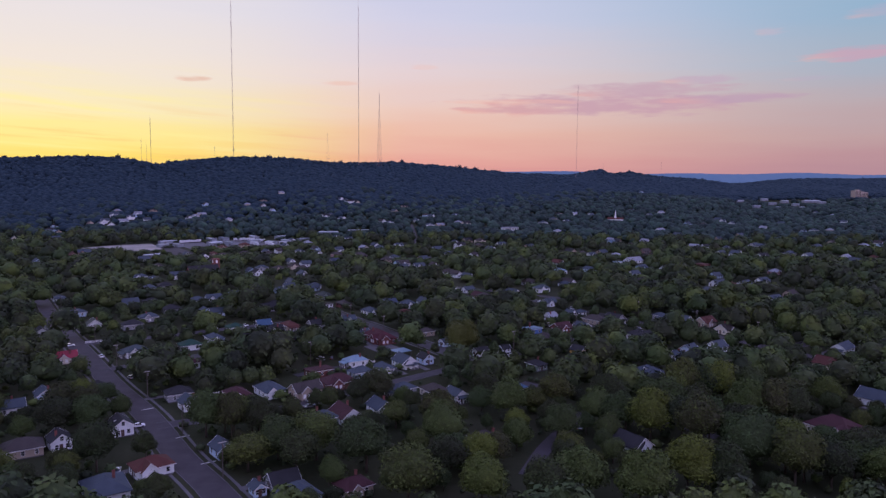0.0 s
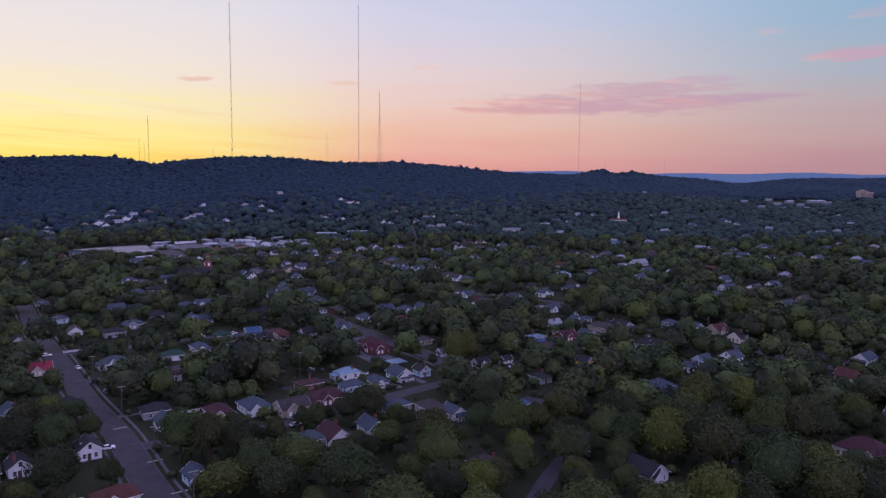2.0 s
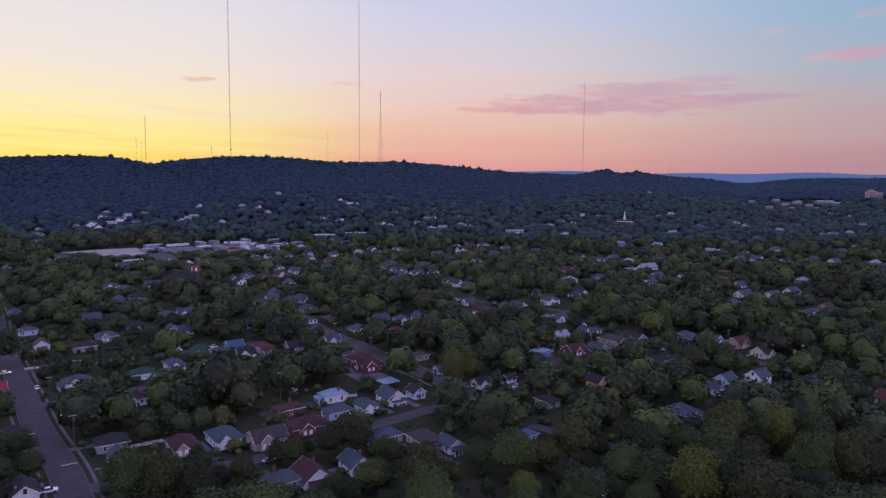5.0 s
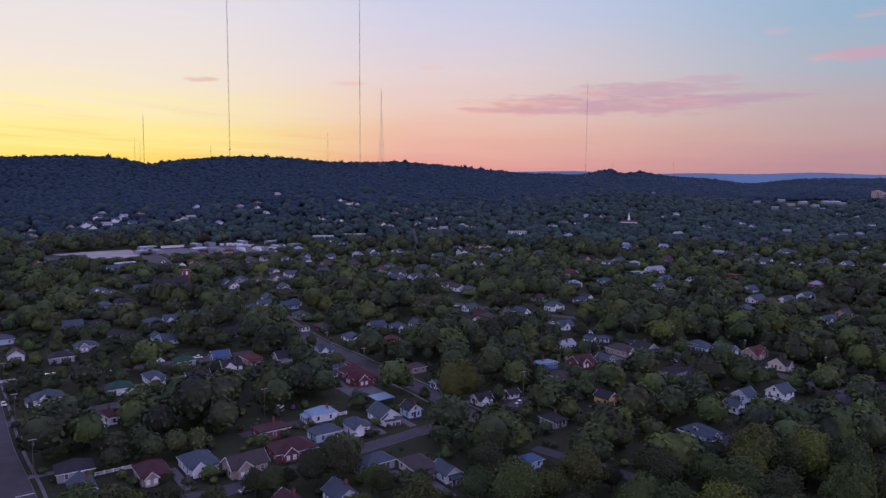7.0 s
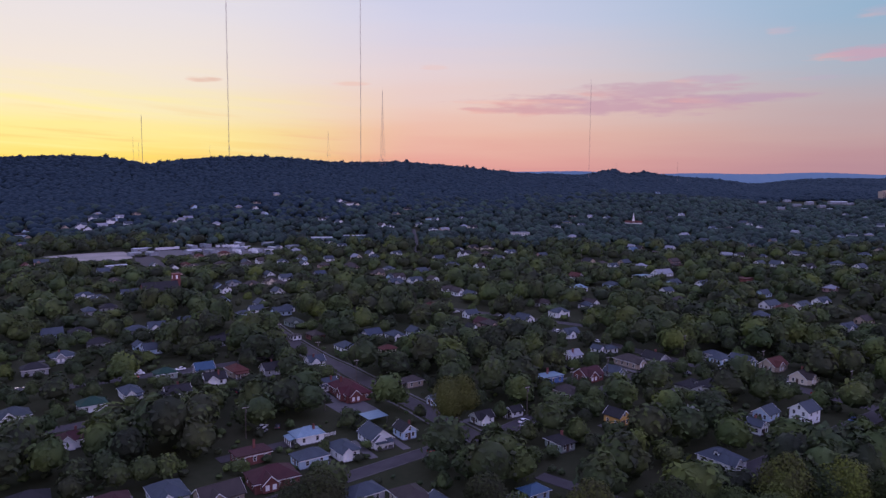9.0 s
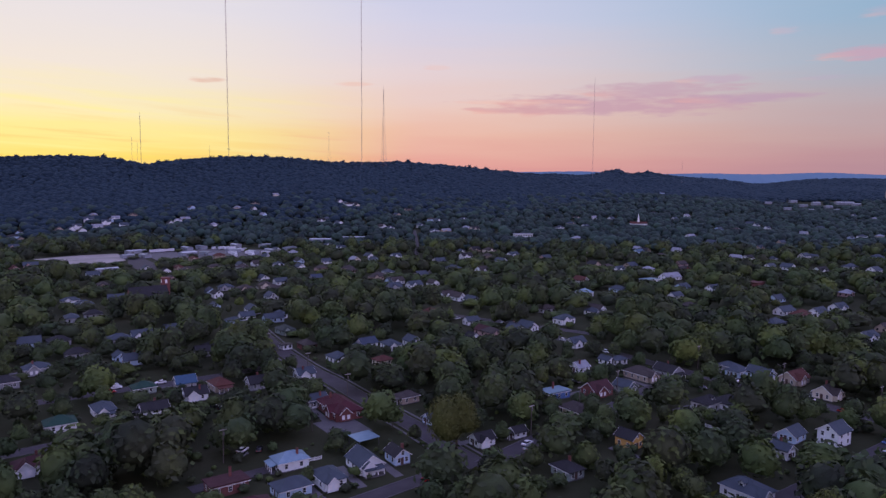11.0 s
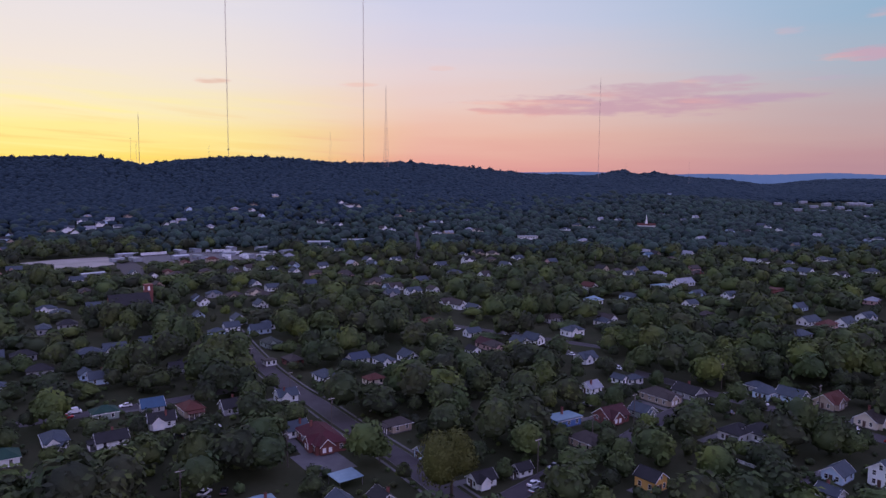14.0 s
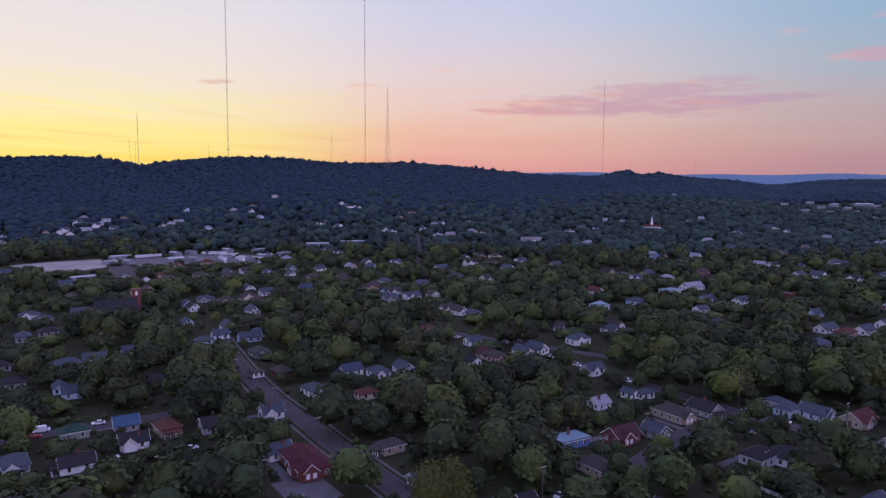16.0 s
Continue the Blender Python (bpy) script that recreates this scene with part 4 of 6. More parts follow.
part("roof", gable_roof(Solid(), 14, 24, 6, 6, .4, .2).mesh("roof", ROOF["dark"]), church)
tower = part("tower", Solid().box(5.5, 10.5, -16, -11, -.3, 16).box(5.2, 10.8, -16.3, -10.7, 11.2, 11.6).box(5.2, 10.8, -16.3, -10.7, 15.7, 16.2).mesh("tower", BRICK), church)
for k in range(4):
    part("belfry_opening", Solid().box(-.7, .7, -.1, .1, 0, 2.6).mesh("belfry_opening", TRIM), tower,
         pose(8, -13.5, 12.4, 0, 0, 90 * k) @ Matrix.Translation((0, 2.55, 0)))
for k in range(5):
    for sx in (-7, 7):
        part("window", Solid().box(-.55, .55, -.08, .08, 1.5, 4.4).mesh("window", PANE), church, pose(sx, -9 + 4.5 * k, 0, 0, 0, 90))
part("window", Solid().box(-1.4, 1.4, -.08, .08, 4, 7.6).mesh("window", PANE), church, pose(0, -12, 0, 0, 0, 0))

# ---- white church with a steeple on the rising ground ----
cx, cy = 333, 1352
spire = thing("steeple_church", pose(cx, cy, float(land(cx, cy)), 0, 0, 80) @ Matrix.Diagonal((.8, .8, .62, 1)), "brick church with a red roof and a slender white steeple", "church")
HOUSES.append((cx, cy, 16, 3))
s = Solid().box(-8, 8, -18, 18, -.5, 6)
for b0, b1 in ((-18, -17.7), (17.7, 18)):
    s.add([(-8, b0, 6), (8, b0, 6), (0, b0, 11), (-8, b1, 6), (8, b1, 6), (0, b1, 11)], [(0, 1, 2), (5, 4, 3), (0, 3, 4, 1), (1, 4, 5, 2), (2, 5, 3, 0)])
part("wall", s.mesh("wall", WALL["white"]), spire)
part("roof", gable_roof(Solid(), 16, 36, 6, 5, .5, .2).mesh("roof", ROOF["redbrown"]), spire)
st = part("steeple", Solid().box(-2.4, 2.4, -2.4, 2.4, 8, 16).box(-1.8, 1.8, -1.8, 1.8, 16, 20).mesh("steeple", TRIM), spire)
part("spire", Solid().tube((0, 0, 20), (0, 0, 34), 1.7, .08, 8).mesh("spire", TRIM), st)

# ---- long white two-storey building ----
ob = thing("office_building", pose(108, 1114, float(land(108, 1114)), 0, 0, 8), "long white two-storey building under a flat pale roof", "building")
HOUSES.append((108, 1114, 13, 4))
part("wall", Solid().box(-13, 13, -6, 6, -.5, 7).mesh("wall", WALL["white"]), ob)
part("roof", Solid().box(-13.8, 13.8, -6.8, 6.8, 7, 7.7).mesh("roof", ROOF["lightslate"]), ob)
for k in range(7):
    for zz in (1.2, 4.6):
        part("window", Solid().box(-1.1, 1.1, -.06, .06, 0, 1.4).mesh("window", PANE), ob, pose(-11 + k * 3.67, -6, zz))

# ---- far houses, shops and flats on the rising ground ----
house(-531, 1100, -144, 8.6, 13.9, "gable", "white", "slate", 3.0, "-")
house(-529, 1111, 126, 9.1, 12.2, "gable", "white", "slate", 5.0, "g")
house(-539, 1164, 126, 9.6, 14.3, "gable", "white", "slate", 5.0, "g")
house(-552, 1205, 126, 8.4, 12.2, "hip", "tan", "lightslate", 3.0, "g")
house(-507, 1153, 126, 9.0, 11.7, "gable", "white", "slate", 5.0, "g")
house(-512, 1174, -144, 9.8, 13.3, "gable", "lightblue", "dark", 3.2, "g")
house(-479, 1149, 126, 8.9, 11.6, "gable", "white", "slate", 3.0, "-")
house(-499, 1223, 126, 9.3, 12.1, "hip", "tan", "brown", 5.0, "g")
house(-510, 1090, -144, 10.0, 11.8, "gable", "white", "brown", 3.2, "-")
house(-573, 1034, 126, 8.9, 13.4, "hip", "lightblue", "dark", 3.2, "-")
house(-585, 1066, -144, 9.4, 12.1, "hip", "lightblue", "dark", 3.0, "g")
house(-550, 1013, -144, 8.6, 11.1, "gable", "tan", "slate", 3.2, "g")
house(-540, 1085, -144, 8.6, 12.3, "gable", "tan", "brown", 5.0, "-")
house(-506, 1123, 126, 9.2, 14.6, "gable", "white", "lightslate", 3.2, "-")
house(-513, 1194, 126, 9.1, 12.5, "gable", "white", "lightslate", 3.2, "g")
house(-204, 1428, -144, 8.9, 11.8, "gable", "white", "slate", 3.0, "-")
house(-192, 1415, -144, 9.2, 14.9, "hip", "white", "slate", 3.2, "-")
house(-183, 1395, 126, 10.0, 11.5, "hip", "white", "brown", 5.0, "-")
house(-175, 1408, 126, 8.4, 12.8, "gable", "white", "dark", 3.2, "g")
house(-168, 1400, -144, 9.3, 12.7, "gable", "cream", "dark", 3.0, "-")
house(-325, 1435, 126, 8.5, 13.1, "gable", "cream", "lightslate", 3.0, "g")
house(-431, 1293, -144, 9.8, 12.3, "gable", "lightblue", "brown", 5.0, "-")
house(-417, 1195, 126, 8.8, 12.7, "hip", "white", "lightslate", 3.2, "g")
house(-360, 1313, 126, 9.6, 13.1, "hip", "tan", "lightslate", 3.2, "g")
house(-341, 1356, 126, 8.1, 14.9, "hip", "tan", "dark", 3.0, "g")
house(-329, 1300, -144, 9.5, 12.1, "gable", "white", "brown", 5.0, "g")
house(-203, 1239, 126, 9.9, 11.9, "gable", "white", "dark", 3.0, "g")
house(-172, 1222, -144, 8.8, 14.1, "gable", "white", "slate", 3.0, "-")
house(-197, 1258, -144, 9.3, 12.3, "hip", "cream", "slate", 3.2, "-")
house(-301, 1257, -144, 8.1, 13.4, "gable", "lightblue", "lightslate", 5.0, "-")
house(-352, 1170, -144, 8.7, 14.1, "hip", "white", "lightslate", 3.2, "-")
house(-101, 1195, -144, 9.9, 12.8, "gable", "white", "brown", 3.0, "g")
house(-87, 1184, 126, 8.2, 11.5, "hip", "white", "slate", 3.2, "g")
house(-411, 1210, 126, 8.1, 14.5, "gable", "tan", "lightslate", 3.2, "g")
house(-420, 1174, -144, 9.6, 11.7, "gable", "white", "dark", 3.2, "g")
house(-73, 1394, 126, 8.5, 14.9, "gable", "tan", "dark", 3.0, "g")
house(-28, 1284, -144, 9.1, 12.9, "hip", "lightblue", "brown", 5.0, "-")
house(-18, 1272, -144, 8.8, 12.2, "gable", "white", "slate", 5.0, "-")
house(-20, 1163, 126, 9.1, 14.6, "hip", "white", "slate", 3.2, "g")
house(-2, 1167, 126, 8.3, 14.1, "gable", "tan", "lightslate", 3.0, "g")
house(29, 1212, -144, 9.2, 13.7, "hip", "white", "lightslate", 3.2, "-")
house(42, 1199, 126, 9.3, 14.5, "gable", "cream", "dark", 3.2, "g")
house(26, 1329, 126, 8.3, 14.5, "hip", "white", "slate", 3.0, "g")
house(-89, 1329, -144, 8.3, 13.3, "gable", "tan", "slate", 3.0, "-")
house(-43, 1208, -144, 9.3, 13.7, "hip", "white", "slate", 5.0, "g")
house(35, 952, 126, 9.8, 11.9, "gable", "tan", "dark", 3.2, "g")
house(51, 930, -144, 9.5, 13.1, "hip", "cream", "brown", 5.0, "g")
house(23, 865, 126, 8.6, 12.6, "gable", "white", "dark", 5.0, "g")
house(76, 898, 126, 8.8, 12.6, "gable", "white", "slate", 3.0, "g")
house(37, 762, 126, 9.2, 12.2, "gable", "white", "brown", 3.0, "g")
house(59, 839, -144, 8.3, 12.0, "gable", "white", "slate", 3.0, "g")
house(-5, 832, 126, 8.0, 12.0, "gable", "white", "slate", 3.2, "-")
house(10, 759, -144, 8.5, 14.5, "hip", "white", "slate", 5.0, "-")
house(208, 1310, -144, 9.3, 14.8, "hip", "tan", "slate", 5.0, "g")
house(237, 1424, -144, 9.4, 13.2, "hip", "cream", "dark", 3.0, "g")
house(229, 1291, 126, 9.0, 12.5, "gable", "white", "slate", 3.2, "g")
house(267, 1413, 126, 8.7, 12.5, "gable", "white", "lightslate", 5.0, "-")
house(300, 1418, 126, 9.9, 11.6, "gable", "white", "slate", 3.0, "-")
house(431, 1605, -144, 9.1, 12.9, "hip", "lightblue", "dark", 3.2, "g")
house(181, 1259, 126, 9.7, 14.3, "hip", "white", "slate", 3.2, "g")
house(443, 1269, 126, 9.9, 14.3, "gable", "lightblue", "slate", 5.0, "-")
house(474, 1277, 126, 9.2, 14.2, "hip", "white", "brown", 5.0, "g")
house(565, 1441, -144, 9.8, 14.6, "gable", "tan", "slate", 5.0, "g")
house(885, 1671, 126, 10.0, 12.4, "gable", "white", "slate", 3.2, "-")
house(870, 1569, -144, 8.4, 11.3, "hip", "white", "lightslate", 3.0, "-")
house(630, 1190, -144, 9.7, 13.5, "hip", "white", "slate", 3.0, "g")
house(659, 1194, -144, 8.4, 12.0, "hip", "tan", "lightslate", 3.2, "g")
house(595, 1158, 126, 8.1, 12.6, "gable", "lightblue", "slate", 3.2, "g")
house(361, 1075, -144, 9.4, 12.7, "gable", "white", "slate", 3.2, "g")
house(181, 1094, 126, 8.7, 14.6, "hip", "cream", "lightslate", 5.0, "-")
house(436, 1481, 126, 8.6, 11.3, "gable", "white", "slate", 3.2, "-")
house(619, 2195, 126, 8.2, 14.9, "gable", "lightblue", "slate", 5.0, "-")
house(487, 1569, 126, 9.3, 14.6, "gable", "white", "lightslate", 3.0, "g")
house(569, 1245, -144, 8.3, 12.0, "gable", "white", "lightslate", 3.2, "-")
house(673, 1398, -144, 9.3, 15.0, "hip", "tan", "slate", 3.0, "-")
house(461, 1087, 126, 8.1, 12.3, "gable", "tan", "slate", 3.2, "-")
house(785, 1375, -144, 9.5, 11.2, "gable", "white", "slate", 5.0, "g")
house(520, 937, 126, 8.2, 11.8, "gable", "cream", "brown", 5.0, "g")
house(358, 782, 126, 8.7, 14.0, "gable", "white", "dark", 3.0, "g")
house(320, 888, -144, 8.6, 12.5, "gable", "lightblue", "lightslate", 3.2, "g")
house(338, 805, -144, 9.9, 11.8, "gable", "white", "slate", 3.0, "-")
shed(897, 2125, 96, 12, 22, 5, "long pale flat shop building far down the valley")
shed(863, 1933, 96, 14, 24, 6, "long pale flat shop building far down the valley")
shed(945, 2021, 96, 12, 22, 6, "long pale flat shop building far down the valley")
shed(1002, 2067, 96, 14, 20, 7, "long pale flat shop building far down the valley")
shed(1086, 2079, 96, 16, 50, 6, "long pale flat shop building far down the valley")
shed(1093, 2031, 96, 12, 20, 5, "long pale flat shop building far down the valley")
shed(989, 2170, 96, 12, 20, 6, "long pale flat shop building far down the valley")
shed(987, 1971, 96, 12, 18, 6, "long pale flat shop building far down the valley")
shed(896, 1878, 96, 10, 16, 5, "long pale flat shop building far down the valley")
shed(959, 1877, 96, 10, 16, 5, "long pale flat shop building far down the valley")
# extra entries that keep the trees in front low, so the camera sees the shops
for x, y, w in ((897, 2125, 11), (863, 1933, 12), (945, 2021, 11), (1002, 2067, 12), (1086, 2079, 25), (1093, 2031, 11), (989, 2170, 11), (987, 1971, 11)):
    HOUSES.append((x, y, w, -1.5))
ob = thing("apartment_block", pose(1341, 2270, float(land(1341, 2270)), 0, 0, 20), "pale ten-storey apartment block on the far slope", "apartment block")
ob.scale = (1.055, 1.055, 1.055)
HOUSES.append((1341, 2270, 30, 8))
part("wall", Solid().box(-27, -2, -8, 8, -2, 24).box(-17, -9, -5, 5, 24, 27).box(-2, 27, -7, 9, -2, 19).box(6, 14, -3, 5, 19, 21.5).mesh("wall", WALL["tan"]), ob)
for k in range(9):
    for f in range(7 if k < 4 else 5):
        part("window", Solid().box(-2.0, 2.0, -.1, .1, 0, 2.0).mesh("window", PANE), ob, pose(-24 + 6 * k, -8 if k < 4 else -7, 1.5 + 3.1 * f))

ob = thing("brick_store", pose(256, 686, 0, 0, 0, 40), "low orange-red brick store under a flat roof", "building")
HOUSES.append((256, 686, 8, 3))
part("wall", Solid().box(-6, 6, -5, 5, -.3, 4).mesh("wall", WALL["brick"]), ob)
part("roof", Solid().box(-6.3, 6.3, -5.3, 5.3, 4, 4.5).mesh("roof", ROOF["redbrown"]), ob)
for k in range(4):
    part("window", Solid().box(-.8, .8, -.06, .06, 0, 1.5).mesh("window", PANE), ob, pose(-4.5 + 3 * k, -5, 1.2))


# ---- more houses down the valley, in rows along the streets ----
hr = random.Random(12)
for row in range(-14, 30):
    for col in range(-40, 40):
        a, b = col * 21.0 + hr.uniform(-4, 4), 420 + row * 36.0 + (col % 2) * 9 + hr.uniform(-4, 4)
        x, y = a * .588 + (b - 420) * .809 * .75 - 60, 640 - a * .809 + (b - 420) * .588 * .75
        chance = hr.random()
        if not (640 < y < 1000) or abs(x) > .66 * y or chance > .06:
            continue
        if any(math.hypot(x - q[0], y - q[1]) < q[2] + 11 for q in HOUSES) or any(math.hypot(x - q[0], y - q[1]) < q[2] + 8 for q in STREETS):
            continue
        house(round(x, 1), round(y, 1), hr.choice((-144, 126)), hr.uniform(7.2, 9), hr.uniform(9.5, 12.5), hr.choice(("gable", "gable", "hip")),
              hr.choice(("white", "white", "white", "cream", "lightblue", "tan", "grey", "pink")), hr.choice(("slate", "dark", "brown", "slate", "lightslate", "redbrown")),
              hr.choice((2.9, 3.1, 3.3, 4.6)), hr.choice(("-", "g", "g")))

# ---- trees ----


def ball(level):
    b = bmesh.new()
    bmesh.ops.create_icosphere(b, subdivisions=level, radius=1)
    v = np.array([q.co for q in b.verts])
    t = np.array([[q.index for q in f.verts] for f in b.faces])
    b.free()
    return v, t


BALL0, BALL1, BALL2 = ball(1), ball(2), ball(3)


def cards(centres, normals, size, r):
    """Small leaf sprays: a folded quad each, lying about along the crown's surface."""
    n = len(centres)
    a = normals + np.array((0, 0, .2)) + r.normal(0, .42, (n, 3))
    a /= np.linalg.norm(a, axis=1)[:, None]
    b = np.cross(a, r.normal(0, 1, (n, 3)))
    b /= np.linalg.norm(b, axis=1)[:, None]
    c = np.cross(a, b)
    s = size * r.uniform(.55, 1.3, (n, 1))
    v = np.stack([centres - b * s, centres - c * s * .62 + a * s * .15, centres + b * s, centres + c * s * .62 + a * s * .15], 1).reshape(-1, 3)
    k = np.arange(n)[:, None] * 4
    return v, np.concatenate([k + [0, 1, 2], k + [0, 2, 3]])


def crown_arrays(seed, lobes, base, leaves, size, depth=.20, slim=0.0):
    """A crown one unit across and one high, its foot at z = 0: limbs' clumps with hollows between them, each broken
    into small billows, under a coat of leaf sprays. slim draws the top in, as on an oval or pointed tree."""
    r = np.random.default_rng(seed)

    def spread(n, spoil):
        k = np.arange(n) + .5
        up = 1 - 1.7 * k / n
        ang = k * 2.39996 + r.uniform(-.6, .6, n)
        flat = np.sqrt(np.maximum(0, 1 - up * up))
        c = np.stack([flat * np.cos(ang), flat * np.sin(ang), up], 1) + r.normal(0, spoil, (n, 3))
        c /= np.linalg.norm(c, axis=1)[:, None]
        return c, 2.5 / math.sqrt(n) * r.uniform(.7, 1.3, n), r.uniform(.25, 1.0, n)
    levels = [(*spread(lobes, .2), depth), (*spread(lobes * 5, .1), depth * .42)]
    lean = r.normal(0, .06, 3)

    def skin(d):
        q = np.full(len(d), .5)
        for heart, wide, stand, deep in levels:
            gap = np.arccos(np.clip(d @ heart.T, -1, 1)) / wide
            q += deep * ((np.sqrt(np.maximum(0, 1 - gap * gap)) * stand).max(1) - .8)
        q += d @ lean
        w = np.clip(d[:, 2], 0, 1)
        v = d * q[:, None]
        v[:, :2] *= (1 - slim * w)[:, None]
        v[:, 2] *= np.where(d[:, 2] > 0, 1.06, .9)
        v[:, 2] += .44
        return v
    mid = np.array((0, 0, .44))
    v = skin(base[0])
    v = mid + (v - mid) * (.87 if leaves > 20 else 1.0)
    vs, ts = [v], [base[1]]
    if leaves:
        d = r.normal(0, 1, (leaves, 3))
        d[:, 2] = np.where(d[:, 2] < -.7, -d[:, 2], d[:, 2])
        d /= np.linalg.norm(d, axis=1)[:, None]
        e = .05
        side = np.cross(d, (.31, .17, .93))
        side /= np.linalg.norm(side, axis=1)[:, None]
        other = np.cross(d, side)
        at, s1, s2 = skin(d), d + side * e, d + other * e
        s1 /= np.linalg.norm(s1, axis=1)[:, None]
        s2 /= np.linalg.norm(s2, axis=1)[:, None]
        nrm = np.cross(skin(s1) - at, skin(s2) - at)
        nrm *= np.sign((nrm * d).sum(1))[:, None]
        nrm /= np.linalg.norm(nrm, axis=1)[:, None] + 1e-9
        at = mid + (at - mid) * r.normal(.975, .06, (leaves, 1))
        lv, lt = cards(at, nrm, size, r)
        vs.append(lv), ts.append(lt + len(v))
    return np.concatenate(vs), np.concatenate(ts)


def trunk_mesh(seed):
    r = random.Random(seed)
    s = Solid()
    s.tube((0, 0, -.03), (0, 0, .30), .032, .022, 8)
    s.tube((0, 0, .29), (.02, .01, .52), .022, .012, 7)
    for i in range(5):
        a = i * 1.26 + r.uniform(-.3, .3)
        s.tube((0, 0, .24 + .03 * i), (.26 * math.cos(a), .26 * math.sin(a), .48 + .05 * i), .013, .005, 5)
    return s.mesh("trunk", BARK, True)


CROWNS = [big_mesh("crown", *crown_arrays(s, 10 + s % 6, BALL1, 2800, .0235, .20, (0, .12, .3, .05, .2)[s % 5]), LEAF, True) for s in range(14)]
GOLD_CROWN = big_mesh("crown", *crown_arrays(31, 12, BALL2, 4000, .021, .20, .1), LEAF_GOLD, True)
TRUNKS = [trunk_mesh(s) for s in range(4)]
TREES, PLANTED = [], []


def tree(x, y, d, gold=False, tall=1.0):
    h = (d * .82 + 2.5) * tall
    z = float(land(x, y))
    ob = thing("tree", pose(x, y, z, 0, 0, rng.uniform(0, 360)),
               "broad yellowing tree among the houses" if gold else "%s dark green broadleaf tree in full leaf" % ("large" if d > 14 else "mid-sized" if d > 9 else "small"), "tree", "trees of the suburb")
    foot = .16 * h
    c = part("crown", GOLD_CROWN if gold else CROWNS[int(rng.integers(len(CROWNS)))], ob, Matrix.Translation((0, 0, foot)) @ Matrix.Diagonal((d, d * rng.uniform(.9, 1.1), h - foot, 1)))
    part("trunk", TRUNKS[int(rng.integers(4))], ob, Matrix.Diagonal((d * .9, d * .9, h, 1)))
    TREES.append((x, y, d))
    return ob


# ---- the rest of the trees: spaced at random, clear of houses, streets and the camera's sight lines ----
HP = np.array([(a, b, c, d) for a, b, c, d in HOUSES])
SP = np.array(STREETS)
# the camera's place halfway along its path; tree heights are fitted to it
VIEW_EYE = np.array((7.0, 80.0, 85.0))


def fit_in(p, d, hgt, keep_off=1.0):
    """Drops what stands on houses or streets, and lowers what would hide a house from the camera; returns a mask and
    the heights.
    """
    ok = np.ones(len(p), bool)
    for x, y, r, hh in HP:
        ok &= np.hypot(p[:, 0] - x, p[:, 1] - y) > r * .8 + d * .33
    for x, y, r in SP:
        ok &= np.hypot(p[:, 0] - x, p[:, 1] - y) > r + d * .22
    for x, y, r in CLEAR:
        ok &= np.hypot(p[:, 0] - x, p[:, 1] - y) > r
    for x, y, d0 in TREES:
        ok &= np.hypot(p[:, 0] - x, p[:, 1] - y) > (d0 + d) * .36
    hgt = np.minimum(hgt, sight_line(p, d))
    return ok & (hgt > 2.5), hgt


def sight_line(p, d, wide=1.0):
    """How high a tree may stand without hiding houses behind it from the mid-flight camera."""
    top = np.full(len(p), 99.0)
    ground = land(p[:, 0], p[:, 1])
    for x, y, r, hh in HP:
        v = np.array((x, y)) - VIEW_EYE[:2]
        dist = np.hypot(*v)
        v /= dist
        q = p - VIEW_EYE[:2]
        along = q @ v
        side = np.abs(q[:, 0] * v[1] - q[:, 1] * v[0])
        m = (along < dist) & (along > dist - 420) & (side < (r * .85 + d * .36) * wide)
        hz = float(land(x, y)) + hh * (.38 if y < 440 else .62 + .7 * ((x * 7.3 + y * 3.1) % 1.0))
        line = VIEW_EYE[2] + (hz - VIEW_EYE[2]) * along / dist - ground
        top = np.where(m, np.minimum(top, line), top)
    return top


def plant(rows):
    for x, y, d in rows:
        # lowered or left out where it would hide a house from the camera
        room = float(sight_line(np.array(((x, y),)), np.array((d,)), .75)[0]) + 1.2
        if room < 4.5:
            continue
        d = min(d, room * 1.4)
        spots = ((0, 0, 1.0),) if d < 18.5 else ((-.2, .05, .74), (.24, -.02, .66), (.04, .28, .62))
        for ax, ay, k in spots:
            TREES.append((x + ax * d, y + ay * d, d * k))
            PLANTED.append((x + ax * d, y + ay * d, d * k, min((d * k * .82 + 2.5) * rng.uniform(.92, 1.12) * (1 if k == 1 else 1.15), room)))


tree(11, 322, 17, True, 1.3)
plant((
    (-263, 452, 22), (-211, 454, 12), (-148, 410, 22), (-108, 279, 19), (-157, 277, 16), (-127, 238, 20),
    (-124, 255, 12), (-125, 223, 15), (-98, 195, 14), (-72, 222, 20), (-55, 196, 21), (-73, 298, 22),
    (-90, 288, 19), (-88, 419, 21), (-29, 257, 11), (-15, 233, 12), (-37, 205, 17), (-21, 196, 18),
    (-1, 215, 16), (24, 213, 11), (38, 221, 15), (11, 174, 14), (37, 178, 18),
    (62, 256, 15), (111, 355, 22), (171, 383, 22), (96, 260, 22), (117, 281, 22), (73, 222, 22),
))
